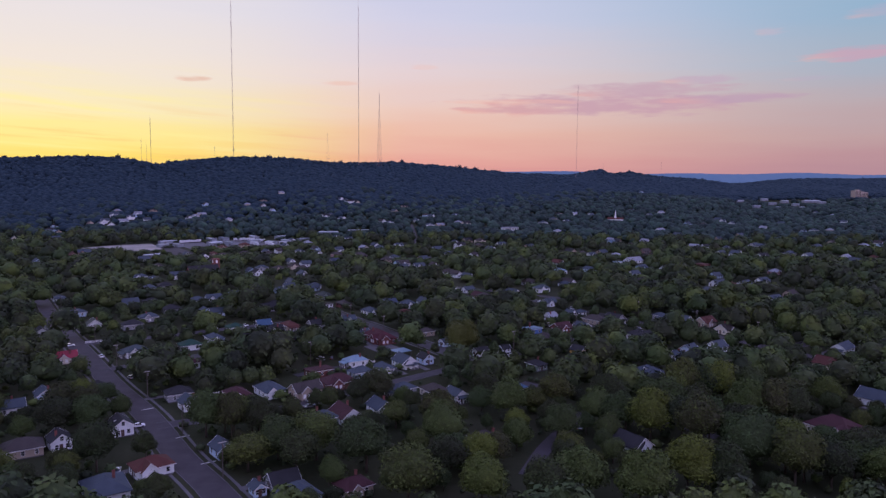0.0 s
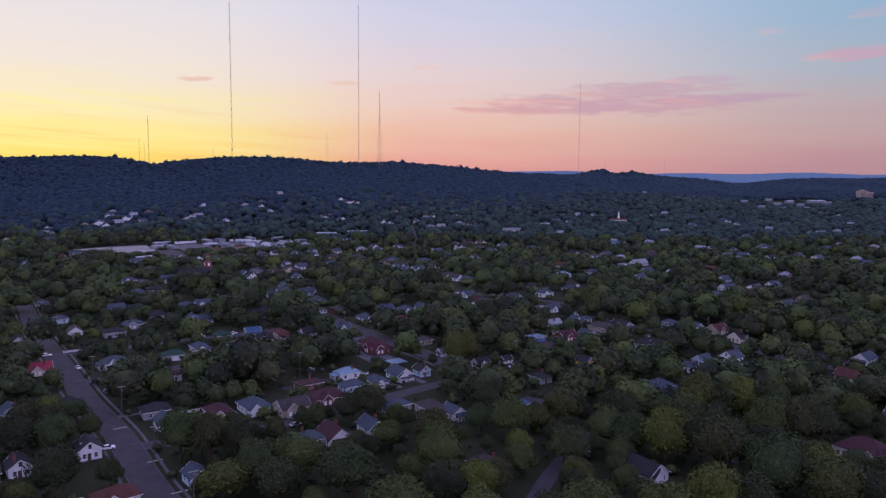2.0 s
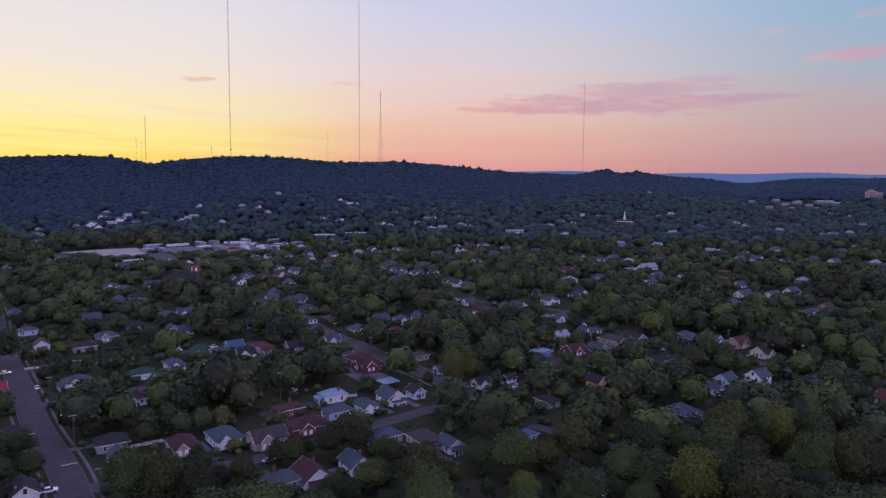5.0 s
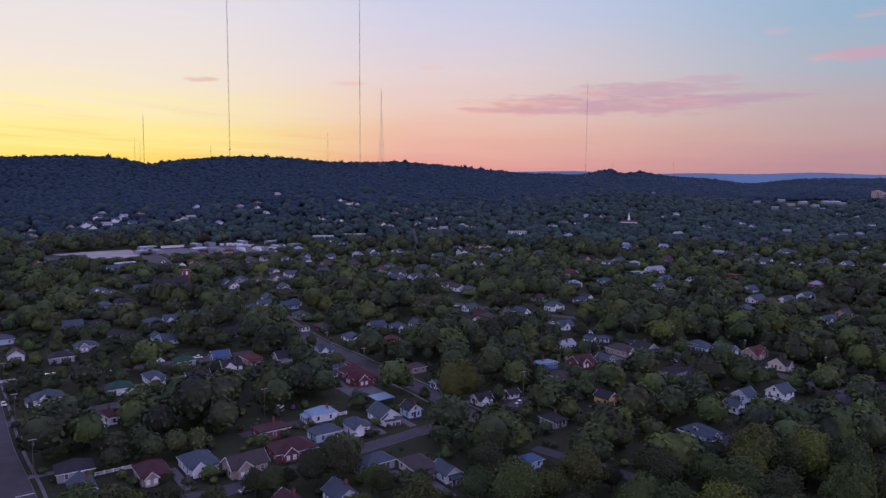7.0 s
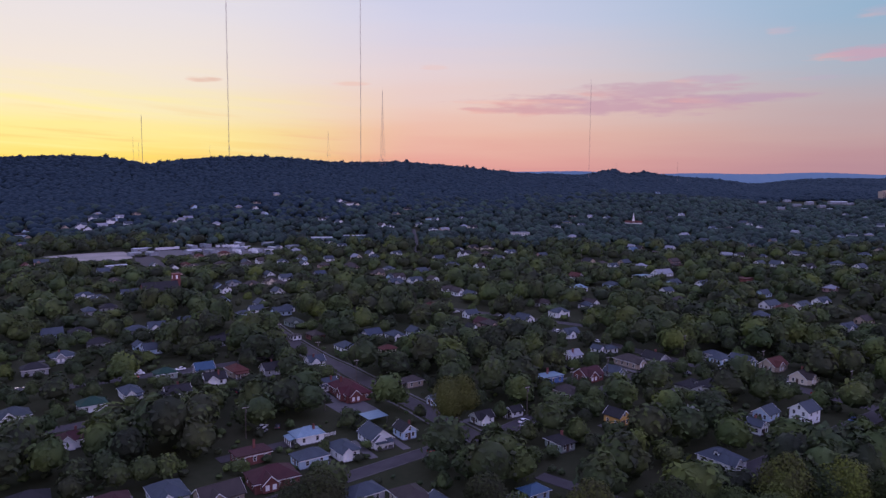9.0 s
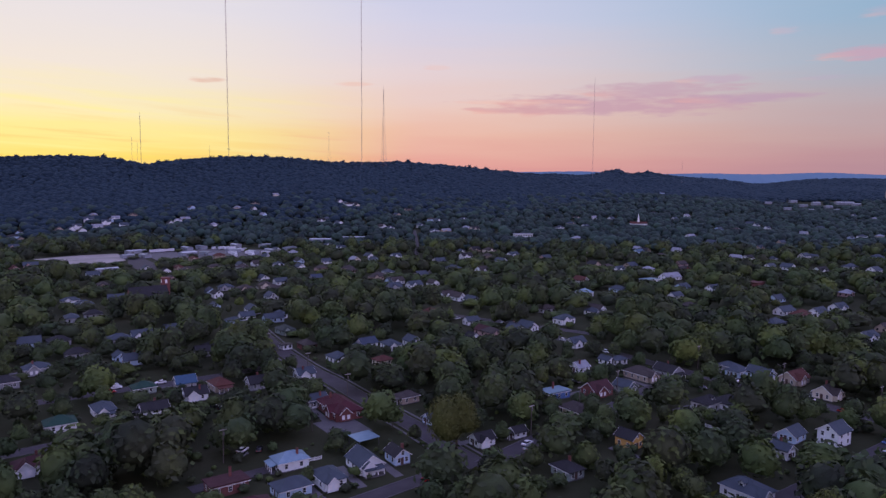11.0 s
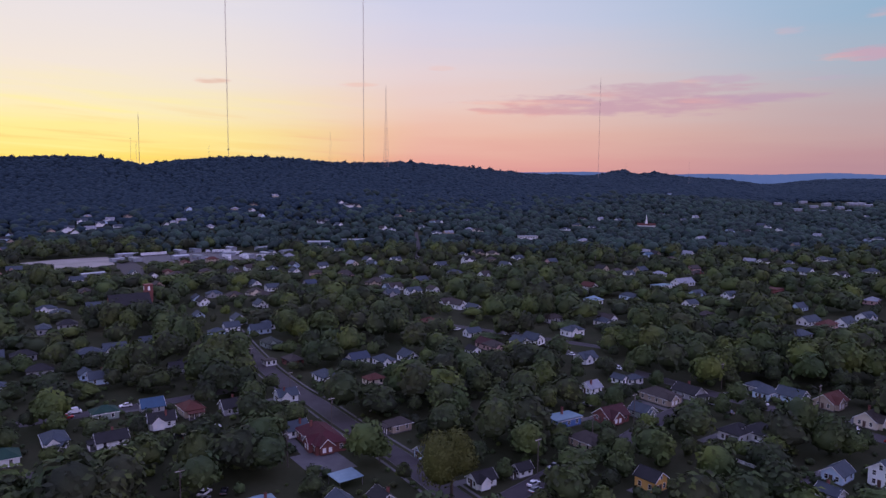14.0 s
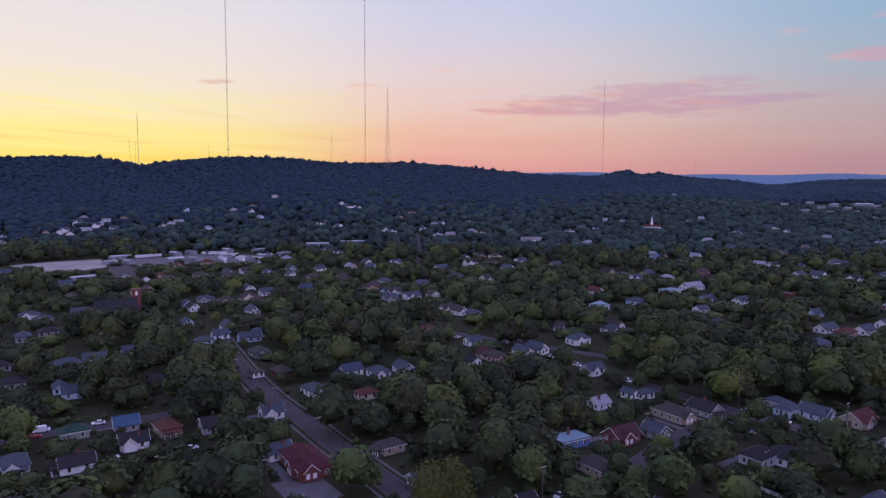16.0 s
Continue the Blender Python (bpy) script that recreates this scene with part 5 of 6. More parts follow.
plant((
    (85, 212, 22), (109, 237, 22), (95, 198, 22), (71, 182, 21), (102, 186, 21), (144, 299, 14),
    (190, 372, 20), (-8, 175, 17), (26, 174, 14), (51, 173, 17), (-266, 547, 22), (-213, 437, 22),
    (-296, 656, 22), (-159, 428, 22), (-174, 540, 18), (-191, 532, 22), (-124, 427, 22), (-127, 488, 22),
    (-130, 407, 19), (-95, 463, 22), (-63, 394, 10), (-74, 504, 20), (-60, 529, 21), (-27, 526, 22),
    (-9, 480, 18), (-29, 389, 17), (-16, 388, 18), (-2, 401, 18), (-114, 272, 16), (-96, 302, 16),
))
plant((
    (-85, 302, 18), (-78, 312, 21), (-89, 334, 11), (-50, 334, 16), (-64, 349, 13), (-42, 336, 13),
    (-23, 259, 13), (7, 295, 16), (25, 370, 14), (36, 364, 18), (49, 314, 10),
    (57, 351, 9), (92, 375, 11), (104, 345, 20), (178, 398, 22), (156, 343, 14), (70, 307, 15),
    (85, 332, 12), (57, 291, 14), (49, 269, 15), (102, 280, 15), (130, 281, 21), (110, 257, 21),
    (44, 519, 20), (60, 565, 22), (96, 506, 21), (117, 523, 22), (132, 504, 22), (141, 467, 20),
))
plant((
    (168, 488, 22), (166, 440, 22), (184, 440, 22), (305, 578, 22), (217, 629, 22), (160, 547, 19),
    (16, 260, 13), (105, 440, 17), (115, 427, 16), (-164, 444, 13), (-169, 510, 22), (-140, 498, 11),
    (-80, 423, 19), (-133, 393, 18), (-81, 396, 11), (-113, 542, 18), (-161, 531, 20), (-60, 516, 18),
    (1, 506, 20), (-4, 565, 17), (-6, 413, 21), (-20, 399, 16), (7, 400, 18), (21, 414, 13),
    (40, 464, 20), (45, 422, 15), (25, 360, 15), (45, 365, 11), (95, 457, 15), (122, 468, 21),
))
plant((
    (136, 459, 21), (156, 460, 22), (170, 452, 22), (192, 462, 22), (193, 577, 22), (195, 560, 21),
    (99, 590, 14), (-46, 365, 7), (-62, 336, 15), (-79, 336, 15), (59, 338, 10), (-119, 453, 17),
    (-90, 447, 21), (-103, 311, 15), (-81, 323, 22), (-58, 375, 14), (-46, 346, 15), (-63, 222, 19),
    (-0, 230, 15), (-14, 238, 10), (-193, 358, 17), (46, 336, 15), (58, 282, 17), (71, 265, 18),
    (105, 266, 22), (130, 291, 22), (84, 240, 21), (26, 227, 10), (15, 248, 11), (37, 235, 10),
))
plant((
    (27, 391, 12), (50, 436, 14), (131, 439, 20), (217, 470, 22), (260, 448, 22), (200, 363, 22),
    (-161, 417, 22), (-125, 474, 22), (-81, 521, 17), (-68, 522, 20), (-61, 559, 21), (-25, 508, 22),
    (-36, 338, 15), (7, 425, 15), (59, 354, 8), (78, 379, 9), (89, 367, 17), (121, 357, 22),
    (127, 421, 13), (158, 431, 17), (199, 443, 18), (83, 310, 14), (115, 308, 20), (95, 303, 14),
    (130, 533, 21), (97, 485, 18), (105, 473, 18), (60, 471, 14),
))

def scatter(y0, y1, gap, seed, reach=.78):
    """Jittered rows of places in a fan that covers the camera's view."""
    r = np.random.default_rng(seed)
    ys = np.arange(y0, y1, gap * .87)
    out = []
    for i, yy in enumerate(ys):
        w = reach * yy + 40
        xs = np.arange(-w, w, gap) + (gap / 2 if i % 2 else 0)
        out.append(np.stack([xs, np.full(len(xs), yy)], 1))
    p = np.concatenate(out)
    return p + r.uniform(-.42, .42, p.shape) * gap, r


def grove(name, label, p, d, hgt, base, mat, seed, lift=0.0):
    """Many trees joined: each a crown of its own on a short stem."""
    r = np.random.default_rng(seed)
    vs, ts, tone, k = [], [], [], 0
    pick = r.integers(0, len(base), len(p))
    for b, (bv, bt) in enumerate(base):
        i = np.flatnonzero(pick == b)
        if not len(i):
            continue
        a = r.uniform(0, 6.283, len(i))
        c, s = np.cos(a)[:, None], np.sin(a)[:, None]
        x = (bv[None, :, 0] * c - bv[None, :, 1] * s) * d[i, None] + p[i, 0, None]
        yv = (bv[None, :, 0] * s + bv[None, :, 1] * c) * d[i, None] + p[i, 1, None]
        z = bv[None, :, 2] * hgt[i, None] + land(p[i, 0], p[i, 1])[:, None] + lift
        v = np.stack([x, yv, z], -1).reshape(-1, 3)
        t = (bt[None] + (np.arange(len(i)) * len(bv))[:, None, None]).reshape(-1, 3) + k
        vs.append(v), ts.append(t)
        tone.append(np.repeat(r.uniform(0, 1, len(i)), len(bv)))
        k += len(v)
    me = big_mesh(name, np.concatenate(vs), np.concatenate(ts), mat, True)
    me.attributes.new("tree_tone", "FLOAT", "POINT").data.foreach_set("value", np.concatenate(tone).astype(np.float32))
    tagged(new(name, me), label, "trees", kind="stuff")


# single trees close by
p, r = scatter(105, 460, 10.2, 21)
d = np.where(r.uniform(0, 1, len(p)) < .4, r.uniform(11, 16, len(p)), r.uniform(5.5, 9.5, len(p)))
hgt = d * .82 + 2.5
keep = r.uniform(0, 1, len(p)) < .92
p, d, hgt = p[keep], d[keep], hgt[keep]
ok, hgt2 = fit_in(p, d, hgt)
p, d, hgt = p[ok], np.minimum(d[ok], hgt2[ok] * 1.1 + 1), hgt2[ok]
PLANTED += [tuple(float(q) for q in row) for row in zip(p[:, 0], p[:, 1], d, hgt)]
PLANTED.sort(key=lambda q: (q[1] < 168, q[1]))
for x, y, dd, hh in PLANTED[:298]:
    tree(x, y, dd, tall=hh / (dd * .82 + 2.5))
rest = np.array(PLANTED[298:])
NEAR_BASE = [crown_arrays(50 + s, 9, BALL1, 190, .075, .20, (0, .25, .1)[s % 3]) for s in range(6)]
for b in NEAR_BASE:
    b[0][:, 2] = b[0][:, 2] * .9 + .1
grove("garden_trees", "dark green garden trees crowded between the houses", rest[:, :2], rest[:, 2], rest[:, 3], NEAR_BASE, WOODS, 5)

MID_BASE = [crown_arrays(70 + s, 7, BALL1, 60, .095, .22, (0, .25, .1)[s % 3]) for s in range(8)]
p, r = scatter(460, 1000, 13.6, 22, .70)
d = np.where(r.uniform(0, 1, len(p)) < .4, r.uniform(15, 21, len(p)), r.uniform(6, 11, len(p)))
hgt = d * .72 + 3
keep = r.uniform(0, 1, len(p)) < np.clip((1060 - p[:, 1]) / 120, 0, .84)
p, d, hgt = p[keep], d[keep], hgt[keep]
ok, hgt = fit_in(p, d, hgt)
grove("valley_trees", "dense dark green trees over the valley floor", p[ok], d[ok], hgt[ok], MID_BASE, WOODS, 6)

SLOPE_BASE = [crown_arrays(80 + s, 6, BALL1, 8, .10, .22, .1) for s in range(6)]
p, r = scatter(930, 2050, 11.6, 24, .70)
far = np.interp(p[:, 0] / p[:, 1], RIDGE_U, RIDGE_Y)
d = np.where(r.uniform(0, 1, len(p)) < .4, r.uniform(12, 18, len(p)), r.uniform(6, 11, len(p))) * np.clip(p[:, 1] / 1400, 1, 1.4)
hgt = d * .7 + 2.5
keep = r.uniform(0, 1, len(p)) < np.clip((p[:, 1] - 920) / 90, 0, .85) * np.clip((.84 * far - p[:, 1]) / (.17 * far), 0, 1) * np.clip(1300 / p[:, 1], 0, 1)
p, d, hgt = p[keep], d[keep], hgt[keep]
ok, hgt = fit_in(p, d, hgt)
grove("slope_trees", "dark green trees between houses on the lower slope", p[ok], d[ok], hgt[ok], SLOPE_BASE, HAZED_SLOPE, 8)

FAR_BASE = [crown_arrays(90 + s, 4, BALL0, 0, .14, .06) for s in range(8)]
p, r = scatter(860, 3250, 9.8, 23, .69)
u = p[:, 0] / p[:, 1]
far = np.interp(u, RIDGE_U, RIDGE_Y)
keep = (p[:, 1] < far + 20) & (r.uniform(0, 1, len(p)) < np.clip((p[:, 1] - .66 * far) / (.15 * far), 0, 1) * np.clip(1700 / p[:, 1], .3, 1))
p = p[keep]
d = r.uniform(12, 20, len(p)) * np.clip(p[:, 1] / 1700, 1.0, 1.9)
hgt = d * .2 + r.uniform(7.0, 9.0, len(p))
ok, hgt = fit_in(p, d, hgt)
d = d * 1.1
# taller stands on the knolls
for kx, ky, n in ((585, 2650, 60), (742, 2775, 45)):
    q = np.stack([kx + r.normal(0, 42, n), ky + r.normal(0, 25, n)], 1)
    p, d = np.concatenate([p, q]), np.concatenate([d, r.uniform(18, 30, n)])
    hgt, ok = np.concatenate([hgt, r.uniform(15, 22, n)]), np.concatenate([ok, np.ones(n, bool)])
grove("ridge_woods", "unbroken dark woodland climbing the ridge", p[ok], d[ok], hgt[ok], FAR_BASE, HAZED_RIDGE, 7, -1.0)
# the uneven line of crowns along the top
n = 560
q = np.stack([r.uniform(-.72, .72, n), r.uniform(-60, 15, n)], 1)
q[:, 1] += np.interp(q[:, 0], RIDGE_U, RIDGE_Y)
q[:, 0] *= q[:, 1]
d = r.uniform(10, 19, n)
CREST_BASE = [crown_arrays(120 + s, 7, BALL1, 26, .10, .22, (0, .3, .1)[s % 3]) for s in range(6)]
grove("crest_trees", "uneven line of dark treetops along the ridge", q, d, d * .45 + r.uniform(4.5, 9.5, n), CREST_BASE, HAZED_RIDGE, 17, -1.0)

# the trees behind the start of the flight
r = np.random.default_rng(31)
p = np.stack([r.uniform(-330, 330, 520), r.uniform(-170, 112, 520)], 1)
d = r.uniform(6, 14, len(p))
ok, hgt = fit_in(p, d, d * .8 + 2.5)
grove("garden_trees", "dark green garden trees beside the street", p[ok], d[ok], (d * .8 + 2.5)[ok], NEAR_BASE, WOODS, 15)

# garden shrubs
p, r = scatter(150, 440, 6.2, 25, .7)
keep = r.uniform(0, 1, len(p)) < .55
p = p[keep]
d = r.uniform(1.4, 4.6, len(p))
ok = np.ones(len(p), bool)
for x, y, q, hh in HP:
    ok &= np.hypot(p[:, 0] - x, p[:, 1] - y) > q * .95 + .5
for x, y, q in SP:
    ok &= np.hypot(p[:, 0] - x, p[:, 1] - y) > q + .5
SHRUB_BASE = [crown_arrays(60 + s, 4, BALL0, 14, .15) for s in range(4)]
grove("garden_shrubs", "low rounded shrubs scattered over the lawns", p[ok], d[ok], d[ok] * .75, SHRUB_BASE, WOODS, 9)

# ---- masts on the ridge ----


def mast(x, y, top, face, label, base_face=None, rings=()):
    """A three-legged lattice mast; base_face: the width at its foot where it stands without guys."""
    z = float(land(x, y))
    h = top - z
    ob = thing("radio_mast", pose(x, y, z, 0, 0, rng.uniform(0, 120)), label, "radio mast", "masts on the ridge")
    b = base_face or face
    n = max(8, int(h / (face * 2.2 if base_face is None else 6)))

    def corner(k, t):
        w = (b + (face - b) * min(1, t * 1.15)) / 1.732
        return (w * math.cos(k * 2.094), w * math.sin(k * 2.094), h * t)
    thick = (.13 if base_face is None else .16) if h > 120 else .06
    for k in range(3):
        s = Solid()
        for i in range(n):
            s.tube(corner(k, i / n), corner(k, (i + 1) / n), thick, thick, 4)
        part("leg", s.mesh("leg", MAST), ob)
    s = Solid()
    for i in range(n):
        for k in range(3):
            s.tube(corner(k, i / n), corner((k + 1) % 3, (i + 1) / n), thick * .6, thick * .6, 3)
            s.tube(corner(k, i / n), corner((k + 1) % 3, i / n), thick * .6, thick * .6, 3)
    tagged(part("bracing", s.mesh("bracing", MAST), ob), kind="stuff")
    part("antenna", Solid().tube((0, 0, h - 1), (0, 0, h + h * .05), .25, .12, 5).mesh("antenna", MAST), ob)
    for t in rings:
        part("dish_ring", Solid().tube((0, 0, h * t), (0, 0, h * t + 2), face * .6 + .8, face * .6 + .8, 8).mesh("dish_ring", STEEL), ob)


mast(-509, 1741, 500, 2.0, "tall slender guyed lattice mast on the ridge", rings=(.07,))
mast(-213, 1824, 515, 1.7, "tall slender guyed lattice mast on the ridge")
mast(441, 2334, 390, 1.9, "tall slender guyed lattice mast beyond the ridge")
mast(-161, 1831, 300, 1.0, "tapering self-standing lattice mast on the ridge", 15, (.12,))
mast(-297, 1850, 199, 1.6, "short tapering lattice mast on the ridge", 11)
mast(-694, 1700, 225, 1.0, "thin distant mast on the ridge")
mast(-755, 1790, 178, 1.0, "thin distant mast on the ridge")
mast(-742, 1790, 168, 1.0, "thin distant mast on the ridge")
mast(-574, 1800, 162, 1.0, "thin distant mast on the ridge")
mast(632, 2790, 154, 1.4, "short thin mast on the far knoll")
mast(772, 2500, 148, 1.5, "short thin mast on the far slope")

# ---- the farthest ridge, its blue haze of distance put in as a glow ----
bx = np.linspace(-3200, 4200, 240)
crest = 141 + 5 * np.sin(bx / 310) + 4 * np.sin(bx / 121 + 1) + np.array([2.5 * noise.noise(Vector((q / 23, 0, 0))) for q in bx])
bv = np.concatenate([np.stack([bx, np.full(240, 4300.), np.full(240, 10.)], 1), np.stack([bx, np.full(240, 4600.) + bx * .02, crest], 1)])
k = np.arange(239)
bt = np.concatenate([np.stack([k, k + 1, k + 241], 1), np.stack([k, k + 241, k + 240], 1)])
HAZE = bpy.data.materials.new("distant_ridge_haze")
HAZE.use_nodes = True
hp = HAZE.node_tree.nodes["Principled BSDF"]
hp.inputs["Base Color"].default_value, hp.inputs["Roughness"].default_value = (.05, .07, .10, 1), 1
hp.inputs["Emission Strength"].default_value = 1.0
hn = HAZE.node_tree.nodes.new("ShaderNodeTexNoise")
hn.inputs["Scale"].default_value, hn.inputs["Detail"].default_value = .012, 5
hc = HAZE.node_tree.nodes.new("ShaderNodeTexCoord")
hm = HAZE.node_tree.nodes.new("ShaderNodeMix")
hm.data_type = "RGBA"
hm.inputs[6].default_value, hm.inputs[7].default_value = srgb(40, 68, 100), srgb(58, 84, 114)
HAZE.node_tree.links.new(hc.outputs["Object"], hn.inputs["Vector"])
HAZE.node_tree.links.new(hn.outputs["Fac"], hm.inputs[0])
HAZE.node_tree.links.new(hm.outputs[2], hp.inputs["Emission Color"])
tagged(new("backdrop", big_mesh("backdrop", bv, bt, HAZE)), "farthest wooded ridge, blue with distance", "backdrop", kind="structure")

# ---- cars ----
PAINT = {
    "white": stuff_mat("white_car_paint", (.66, .67, .68), (.78, .79, .80), .25, 1, 4, 0, 0, "none", .6),
    "silver": stuff_mat("silver_car_paint", (.36, .38, .41), (.48, .50, .53), .25, 1, 4, 0, .6, "none", .6),
    "black": stuff_mat("black_car_paint", (.012, .012, .014), (.03, .03, .034), .2, 1, 4, 0, 0, "none", .6),
    "blue": stuff_mat("blue_car_paint", (.03, .06, .16), (.06, .11, .26), .25, 1, 4, 0, .2, "none", .6),
    "red": stuff_mat("red_car_paint", (.26, .02, .02), (.42, .04, .04), .25, 1, 4, 0, 0, "none", .6),
}
LAMP = stuff_mat("lamp_glass", (.5, .5, .5), (.65, .65, .65), .2, 2, 6, 0)
TAIL = stuff_mat("tail_lamp_glass", (.28, .02, .02), (.4, .03, .03), .2, 2, 6, 0)
TYRE = Solid().tube((-.1, 0, 0), (.1, 0, 0), .32, .32, 12).mesh("wheel", RUBBER)
SIDE = ((-2.2, .35), (2.15, .35), (2.2, .62), (2.05, .80), (1.05, .92), (-1.75, .96), (-2.15, .90), (-2.25, .6))
CABIN = ((1.05, .92, .78), (.35, 1.42, .62), (-1.05, 1.45, .62), (-1.78, .96, .76))


def extrude(profile):
    n = len(profile)
    v = [(s * (hw if len(q) > 2 else .88), q[0], q[1]) for s in (-1, 1) for q in profile for hw in (q[2] if len(q) > 2 else .88,)]
    return Solid().add(v, [tuple(range(n)), tuple(range(2 * n - 1, n - 1, -1))] + [(i, i + n, (i + 1) % n + n, (i + 1) % n) for i in range(n)])


CAR_GLASS = extrude(CABIN).mesh("cabin_glass", PANE)
CAR_BODY = {k: extrude(SIDE).mesh("body", m) for k, m in PAINT.items()}
CAR_TOP = {k: Solid().box(-.63, .63, -1.08, .36, 1.42, 1.475).mesh("roof", m) for k, m in PAINT.items()}


def car(x, y, turn, paint):
    ob = thing("car", pose(x, y, .05, 0, 0, turn), "%s car parked at the roadside" % paint, "car", "parked cars")
    part("body", CAR_BODY[paint], ob), part("cabin_glass", CAR_GLASS, ob), part("roof", CAR_TOP[paint], ob)
    for sx in (-.8, .8):
        for sy in (-1.35, 1.35):
            part("wheel", TYRE, ob, pose(sx, sy, .32))
        part("headlight", Solid().box(sx * .75 - .16, sx * .75 + .16, 2.1, 2.22, .6, .74).mesh("headlight", LAMP), ob)
        part("tail_light", Solid().box(sx * .75 - .16, sx * .75 + .16, -2.27, -2.15, .66, .82).mesh("tail_light", TAIL), ob)


NORTH, EAST = 36, -54
for x, y, a, c in ((-55, 320, -20, "silver"), (-56, 324, -15, "white"), (-51, 325, 10, "black"), (34, 333, -42, "white"), (74, 370, -50, "white"), (74, 363, -60, "white"),
                   (66, 413, -60, "white"), (62, 405, 30, "silver"), (150, 384, 36, "white"), (146, 328, -50, "white"), (150, 332, -50, "silver"), (-48, 261, -50, "silver"),
                   (-28, 341, 36, "black"), (-75, 364, -54, "black"), (111, 407, 36, "silver")):
    car(x, y, a, c)
for x, y, a, c in ((113, 398, 20, "silver"), (25, 407, 36, "white"), (-169, 360, -54, "white"), (-164, 363, -54, "silver"), (-159, 325, 36, "white"), (-130, 290, 40, "silver"),
                   (-102, 232, -60, "white"), (-101, 186, 30, "blue"), (-92, 195, 20, "silver"), (-48, 254, -48, "silver"), (48, 233, -25, "silver"), (34, 329, -40, "silver"),
                   (141, 275, -60, "silver"), (137, 272, -60, "white"), (149, 379, 36, "white")):
    car(x, y, a, c)
for x, y, a, c in ((-116, 389, -54, "black"), (-92, 366, -50, "white"), (-71, 375, -54, "white"), (29, 482, -54, "white"), (37, 468, -40, "black"), (22, 466, -50, "white"),
                   (-80, 366, -54, "black"), (-6, 534, -30, "white"), (-128, 390, -54, "blue"), (12, 540, -56, "white"), (40, 528, -56, "silver"), (-60, 400, 36, "black")):
    car(x, y, a, c)
cr = random.Random(5)
taken = []
for line, span in ((STREET_LINES[2], 6.6), (STREET_LINES[3], 7.0), (STREET_LINES[4], 6.0), (STREET_LINES[6], 6.4), (STREET_LINES[8], 7.0), (STREET_LINES[9], 6.0)):
    for q0, q1 in zip(line, line[1:]):
        if cr.random() > .24:
            continue
        way = (q1 - q0).normalized()
        side = cr.choice((-1, 1))
        spot = q0 + Vector((-way.y, way.x, 0)) * side * (span / 2 - 1.15)
        if any(math.hypot(spot.x - a, spot.y - b) < 7 for a, b in taken):
            continue
        taken.append((spot.x, spot.y))
        car(round(spot.x, 1), round(spot.y, 1), math.degrees(math.atan2(way.y, way.x)) - 90 + (180 if side > 0 else 0), cr.choice(("white", "white", "silver", "black", "blue", "red", "silver")))
van = thing("van", pose(-127, 388, .05, 0, 0, -60), "white panel van standing beside the houses", "van")
part("body", extrude(((-2.7, .35), (2.6, .35), (2.65, .9), (1.9, 1.1), (1.45, 1.9), (1.1, 2.2), (-2.7, 2.25))).mesh("body", PAINT["white"]), van)
part("windscreen", Solid().add([(-.7, 1.92, 1.15), (.7, 1.92, 1.15), (.6, 1.5, 1.85), (-.6, 1.5, 1.85), (-.7, 1.8, 1.1), (.7, 1.8, 1.1), (.6, 1.4, 1.8), (-.6, 1.4, 1.8)],
                               [(0, 1, 2, 3), (7, 6, 5, 4), (0, 4, 5, 1), (1, 5, 6, 2), (2, 6, 7, 3), (3, 7, 4, 0)]).mesh("windscreen", PANE), van)
for sx in (-.8, .8):
    for sy in (-1.7, 1.7):
        part("wheel", TYRE, van, pose(sx, sy, .32))

# ---- utility poles and wires ----


# crossarm timber coloured paler than the pole, for the light it reflects
CROSSARM = stuff_mat("lit_grey_timber", (.24, .23, .22), (.40, .39, .38), .85, 2, 14, .3)


def utility_pole(x, y, turn, h=11.0, lamp=False):
    ob = thing("utility_pole", pose(x, y, 0, 0, 0, turn), "brown wooden utility pole with a crossarm beside the street", "utility pole", "utility poles")
    part("pole", Solid().tube((0, 0, -.3), (0, 0, h), .17, .11, 8).mesh("pole", WOOD_POLE), ob)
    part("crossarm", Solid().box(-1.2, 1.2, -.16, -.04, h - .78, h - .56).mesh("crossarm", CROSSARM), ob)
    for px in (-1.1, -.4, .4, 1.1):
        part("insulator", Solid().tube((px, -.1, h - .6), (px, -.1, h - .38), .06, .04, 6).mesh("insulator", STEEL), ob)
    part("transformer", Solid().tube((.32, 0, h - 2.4), (.32, 0, h - 1.4), .25, .25, 10).mesh("transformer", STEEL), ob)
    if lamp:
        arm = part("lamp_arm", Solid().tube((0, 0, h - 2.0), (0, 2.4, h - 1.5), .05, .04, 6).mesh("lamp_arm", STEEL), ob)
        part("lamp_head", Solid().box(-.15, .15, 2.2, 2.9, h - 1.6, h - 1.42).mesh("lamp_head", STEEL), arm)


def wire(a, b, off, h):
    v = []
    for i in range(13):
        t = i / 12
        v.append((a[0] + (b[0] - a[0]) * t + off * .8, a[1] + (b[1] - a[1]) * t + off * .58, h - .4 - 4.4 * t * (1 - t)))
    n = len(v)
    ring = [(q[0] + .03 * math.cos(2.094 * k), q[1], q[2] + .03 * math.sin(2.094 * k)) for q in v for k in range(3)]
    s = Solid().add(ring, [(3 * i + k, 3 * i + (k + 1) % 3, 3 * i + 3 + (k + 1) % 3, 3 * i + 3 + k) for i in range(n - 1) for k in range(3)] + [(2, 1, 0), (3 * n - 3, 3 * n - 2, 3 * n - 1)])
    tagged(new("overhead_wire", s.mesh("overhead_wire", RUBBER)), "thin black overhead wire between poles", "wire", "overhead wires")


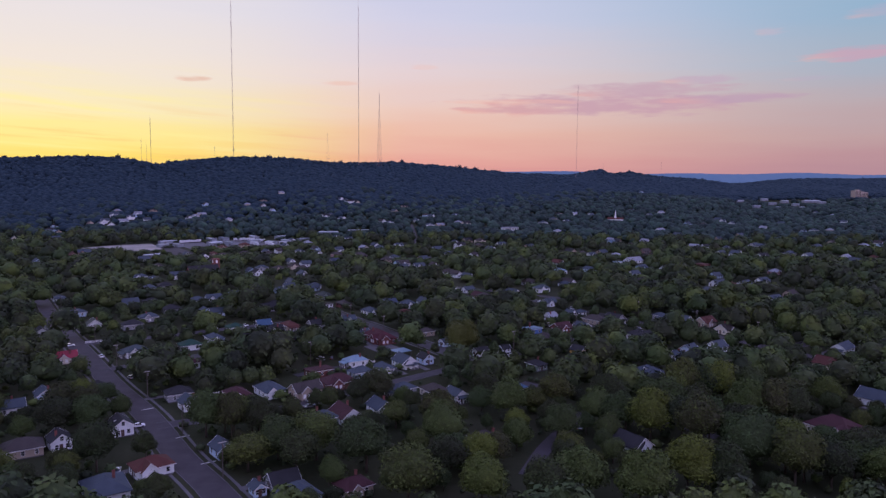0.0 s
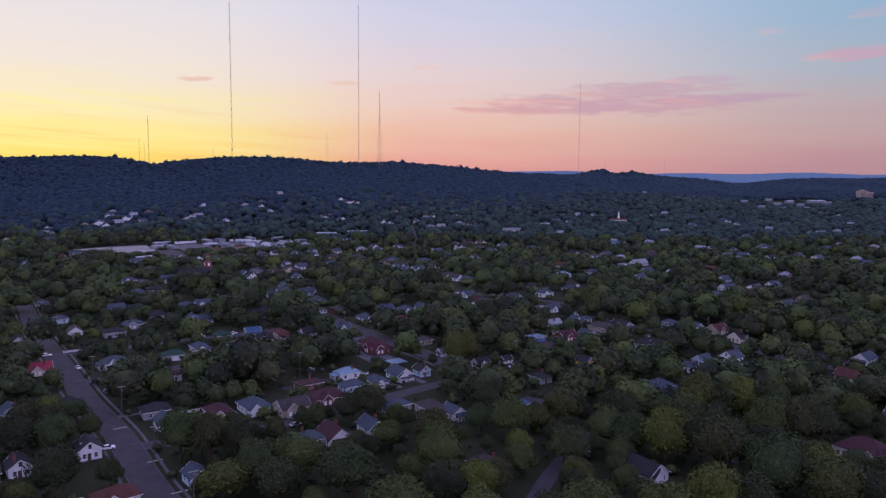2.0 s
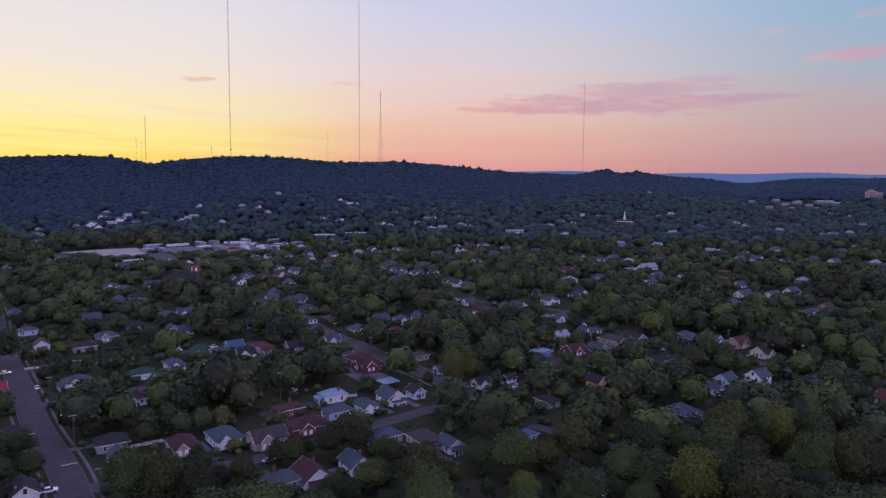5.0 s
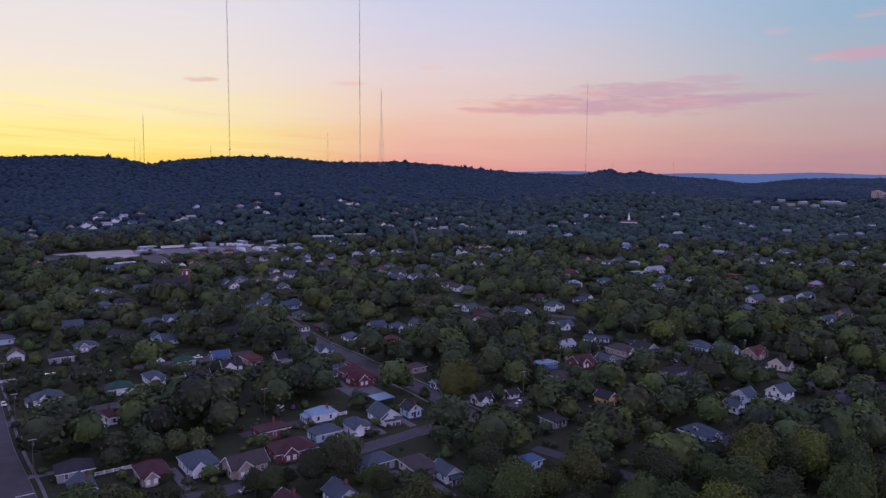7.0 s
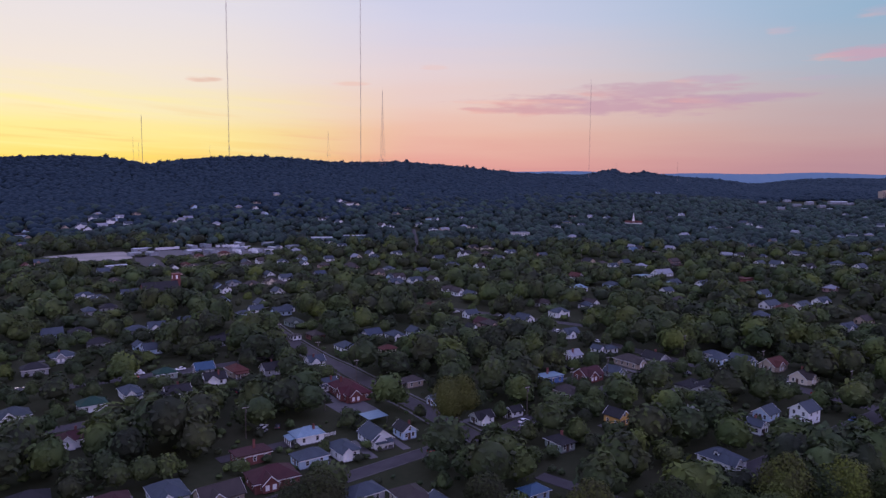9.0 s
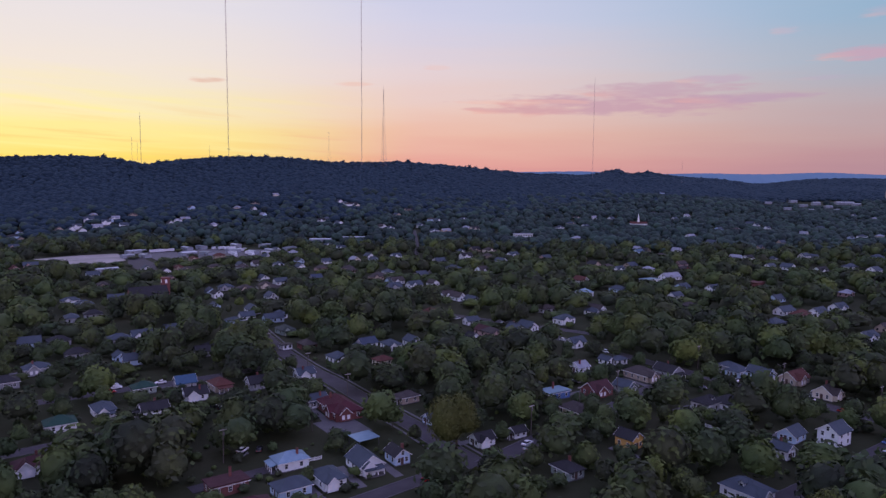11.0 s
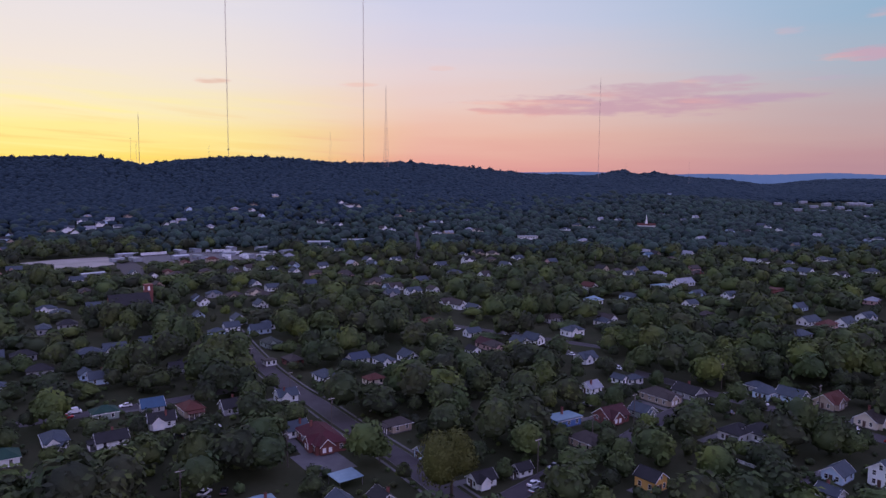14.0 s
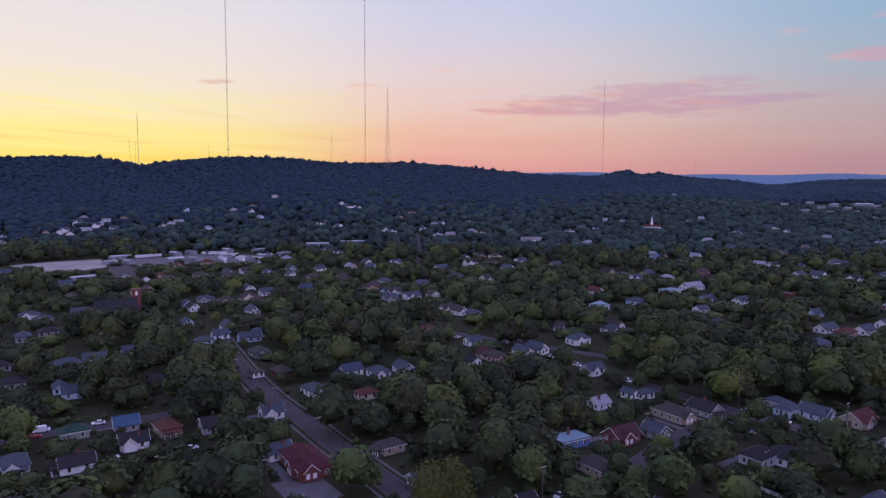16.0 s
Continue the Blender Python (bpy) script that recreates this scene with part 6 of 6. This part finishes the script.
for row, lamps in ((((-61, 192), (-84, 224), (-112, 264), (-143, 306), (-172, 346), (-203, 388), (-235, 432)), (1, 4)),
                   (((-11, 347), (-31, 377), (-53, 409), (-80, 448)), (0,)),
                   (((36, 341), (56, 363), (75, 386)), ()), (((122, 430), (147, 400), (168, 368)), (1,)), (((-59, 315), (-38, 343)), ())):
    for i, (x, y) in enumerate(row):
        utility_pole(x, y, 36, 11, i in lamps)
    for a, b in zip(row, row[1:]):
        for off in (-1, 1):
            wire(a, b, off, 11)
utility_pole(126, 726, 36, 24)

# ---- garden fences ----
PICKET = Solid().box(-.06, .06, -.015, .015, .05, 1.15).mesh("picket", TRIM)
FENCE_POST = Solid().box(-.07, .07, -.07, .07, -.1, 1.3).mesh("post", TRIM)


def fence(x, y, turn, length):
    ob = thing("garden_fence", pose(x, y, 0, 0, 0, turn), "low white board fence round a garden", "fence", "garden fences")
    for zz in (.35, .95):
        part("rail", Solid().box(0, length, -.05, -.02, zz, zz + .09).mesh("rail", TRIM), ob)
    for k in range(int(length / 2.4) + 1):
        part("post", FENCE_POST, ob, pose(k * 2.4, -.09, 0))
    for k in range(int(length / .3)):
        part("picket", PICKET, ob, pose(.15 + k * .3, 0, 0))


for x, y, a, n in ((-168, 236, -54, 14), (-180, 352, 36, 14), (-96, 262, 36, 12), (40, 246, -20, 9), (-40, 312, 36, 12), (98, 352, -54, 12), (-20, 395, 36, 9), (140, 402, -54, 10)):
    fence(x, y, a, n)

# ---- carport and its concrete apron ----
apron = new("pavement", Solid().box(-9, 9, -7, 7, -.2, .05).mesh("pavement", CONCRETE))
apron.matrix_basis = pose(-28.3, 347.5, 0, 0, 0, -54)
tagged(apron, "pale concrete apron beside the brick building", "pavement", kind="structure")
port = thing("carport", pose(-18.9, 331.8, .05, 0, 0, -50), "open carport with a pale blue metal roof", "carport")
part("roof", Solid().slab([(-3.4, -4, 2.9), (3.4, -4, 2.6), (3.4, 4, 2.6), (-3.4, 4, 2.9)], .12).mesh("roof", ROOF["lightmetal"]), port)
for sx in (-3.1, 3.1):
    for sy in (-3.6, 3.6):
        part("post", Solid().box(sx - .06, sx + .06, sy - .06, sy + .06, -.1, 2.62).mesh("post", STEEL), port)
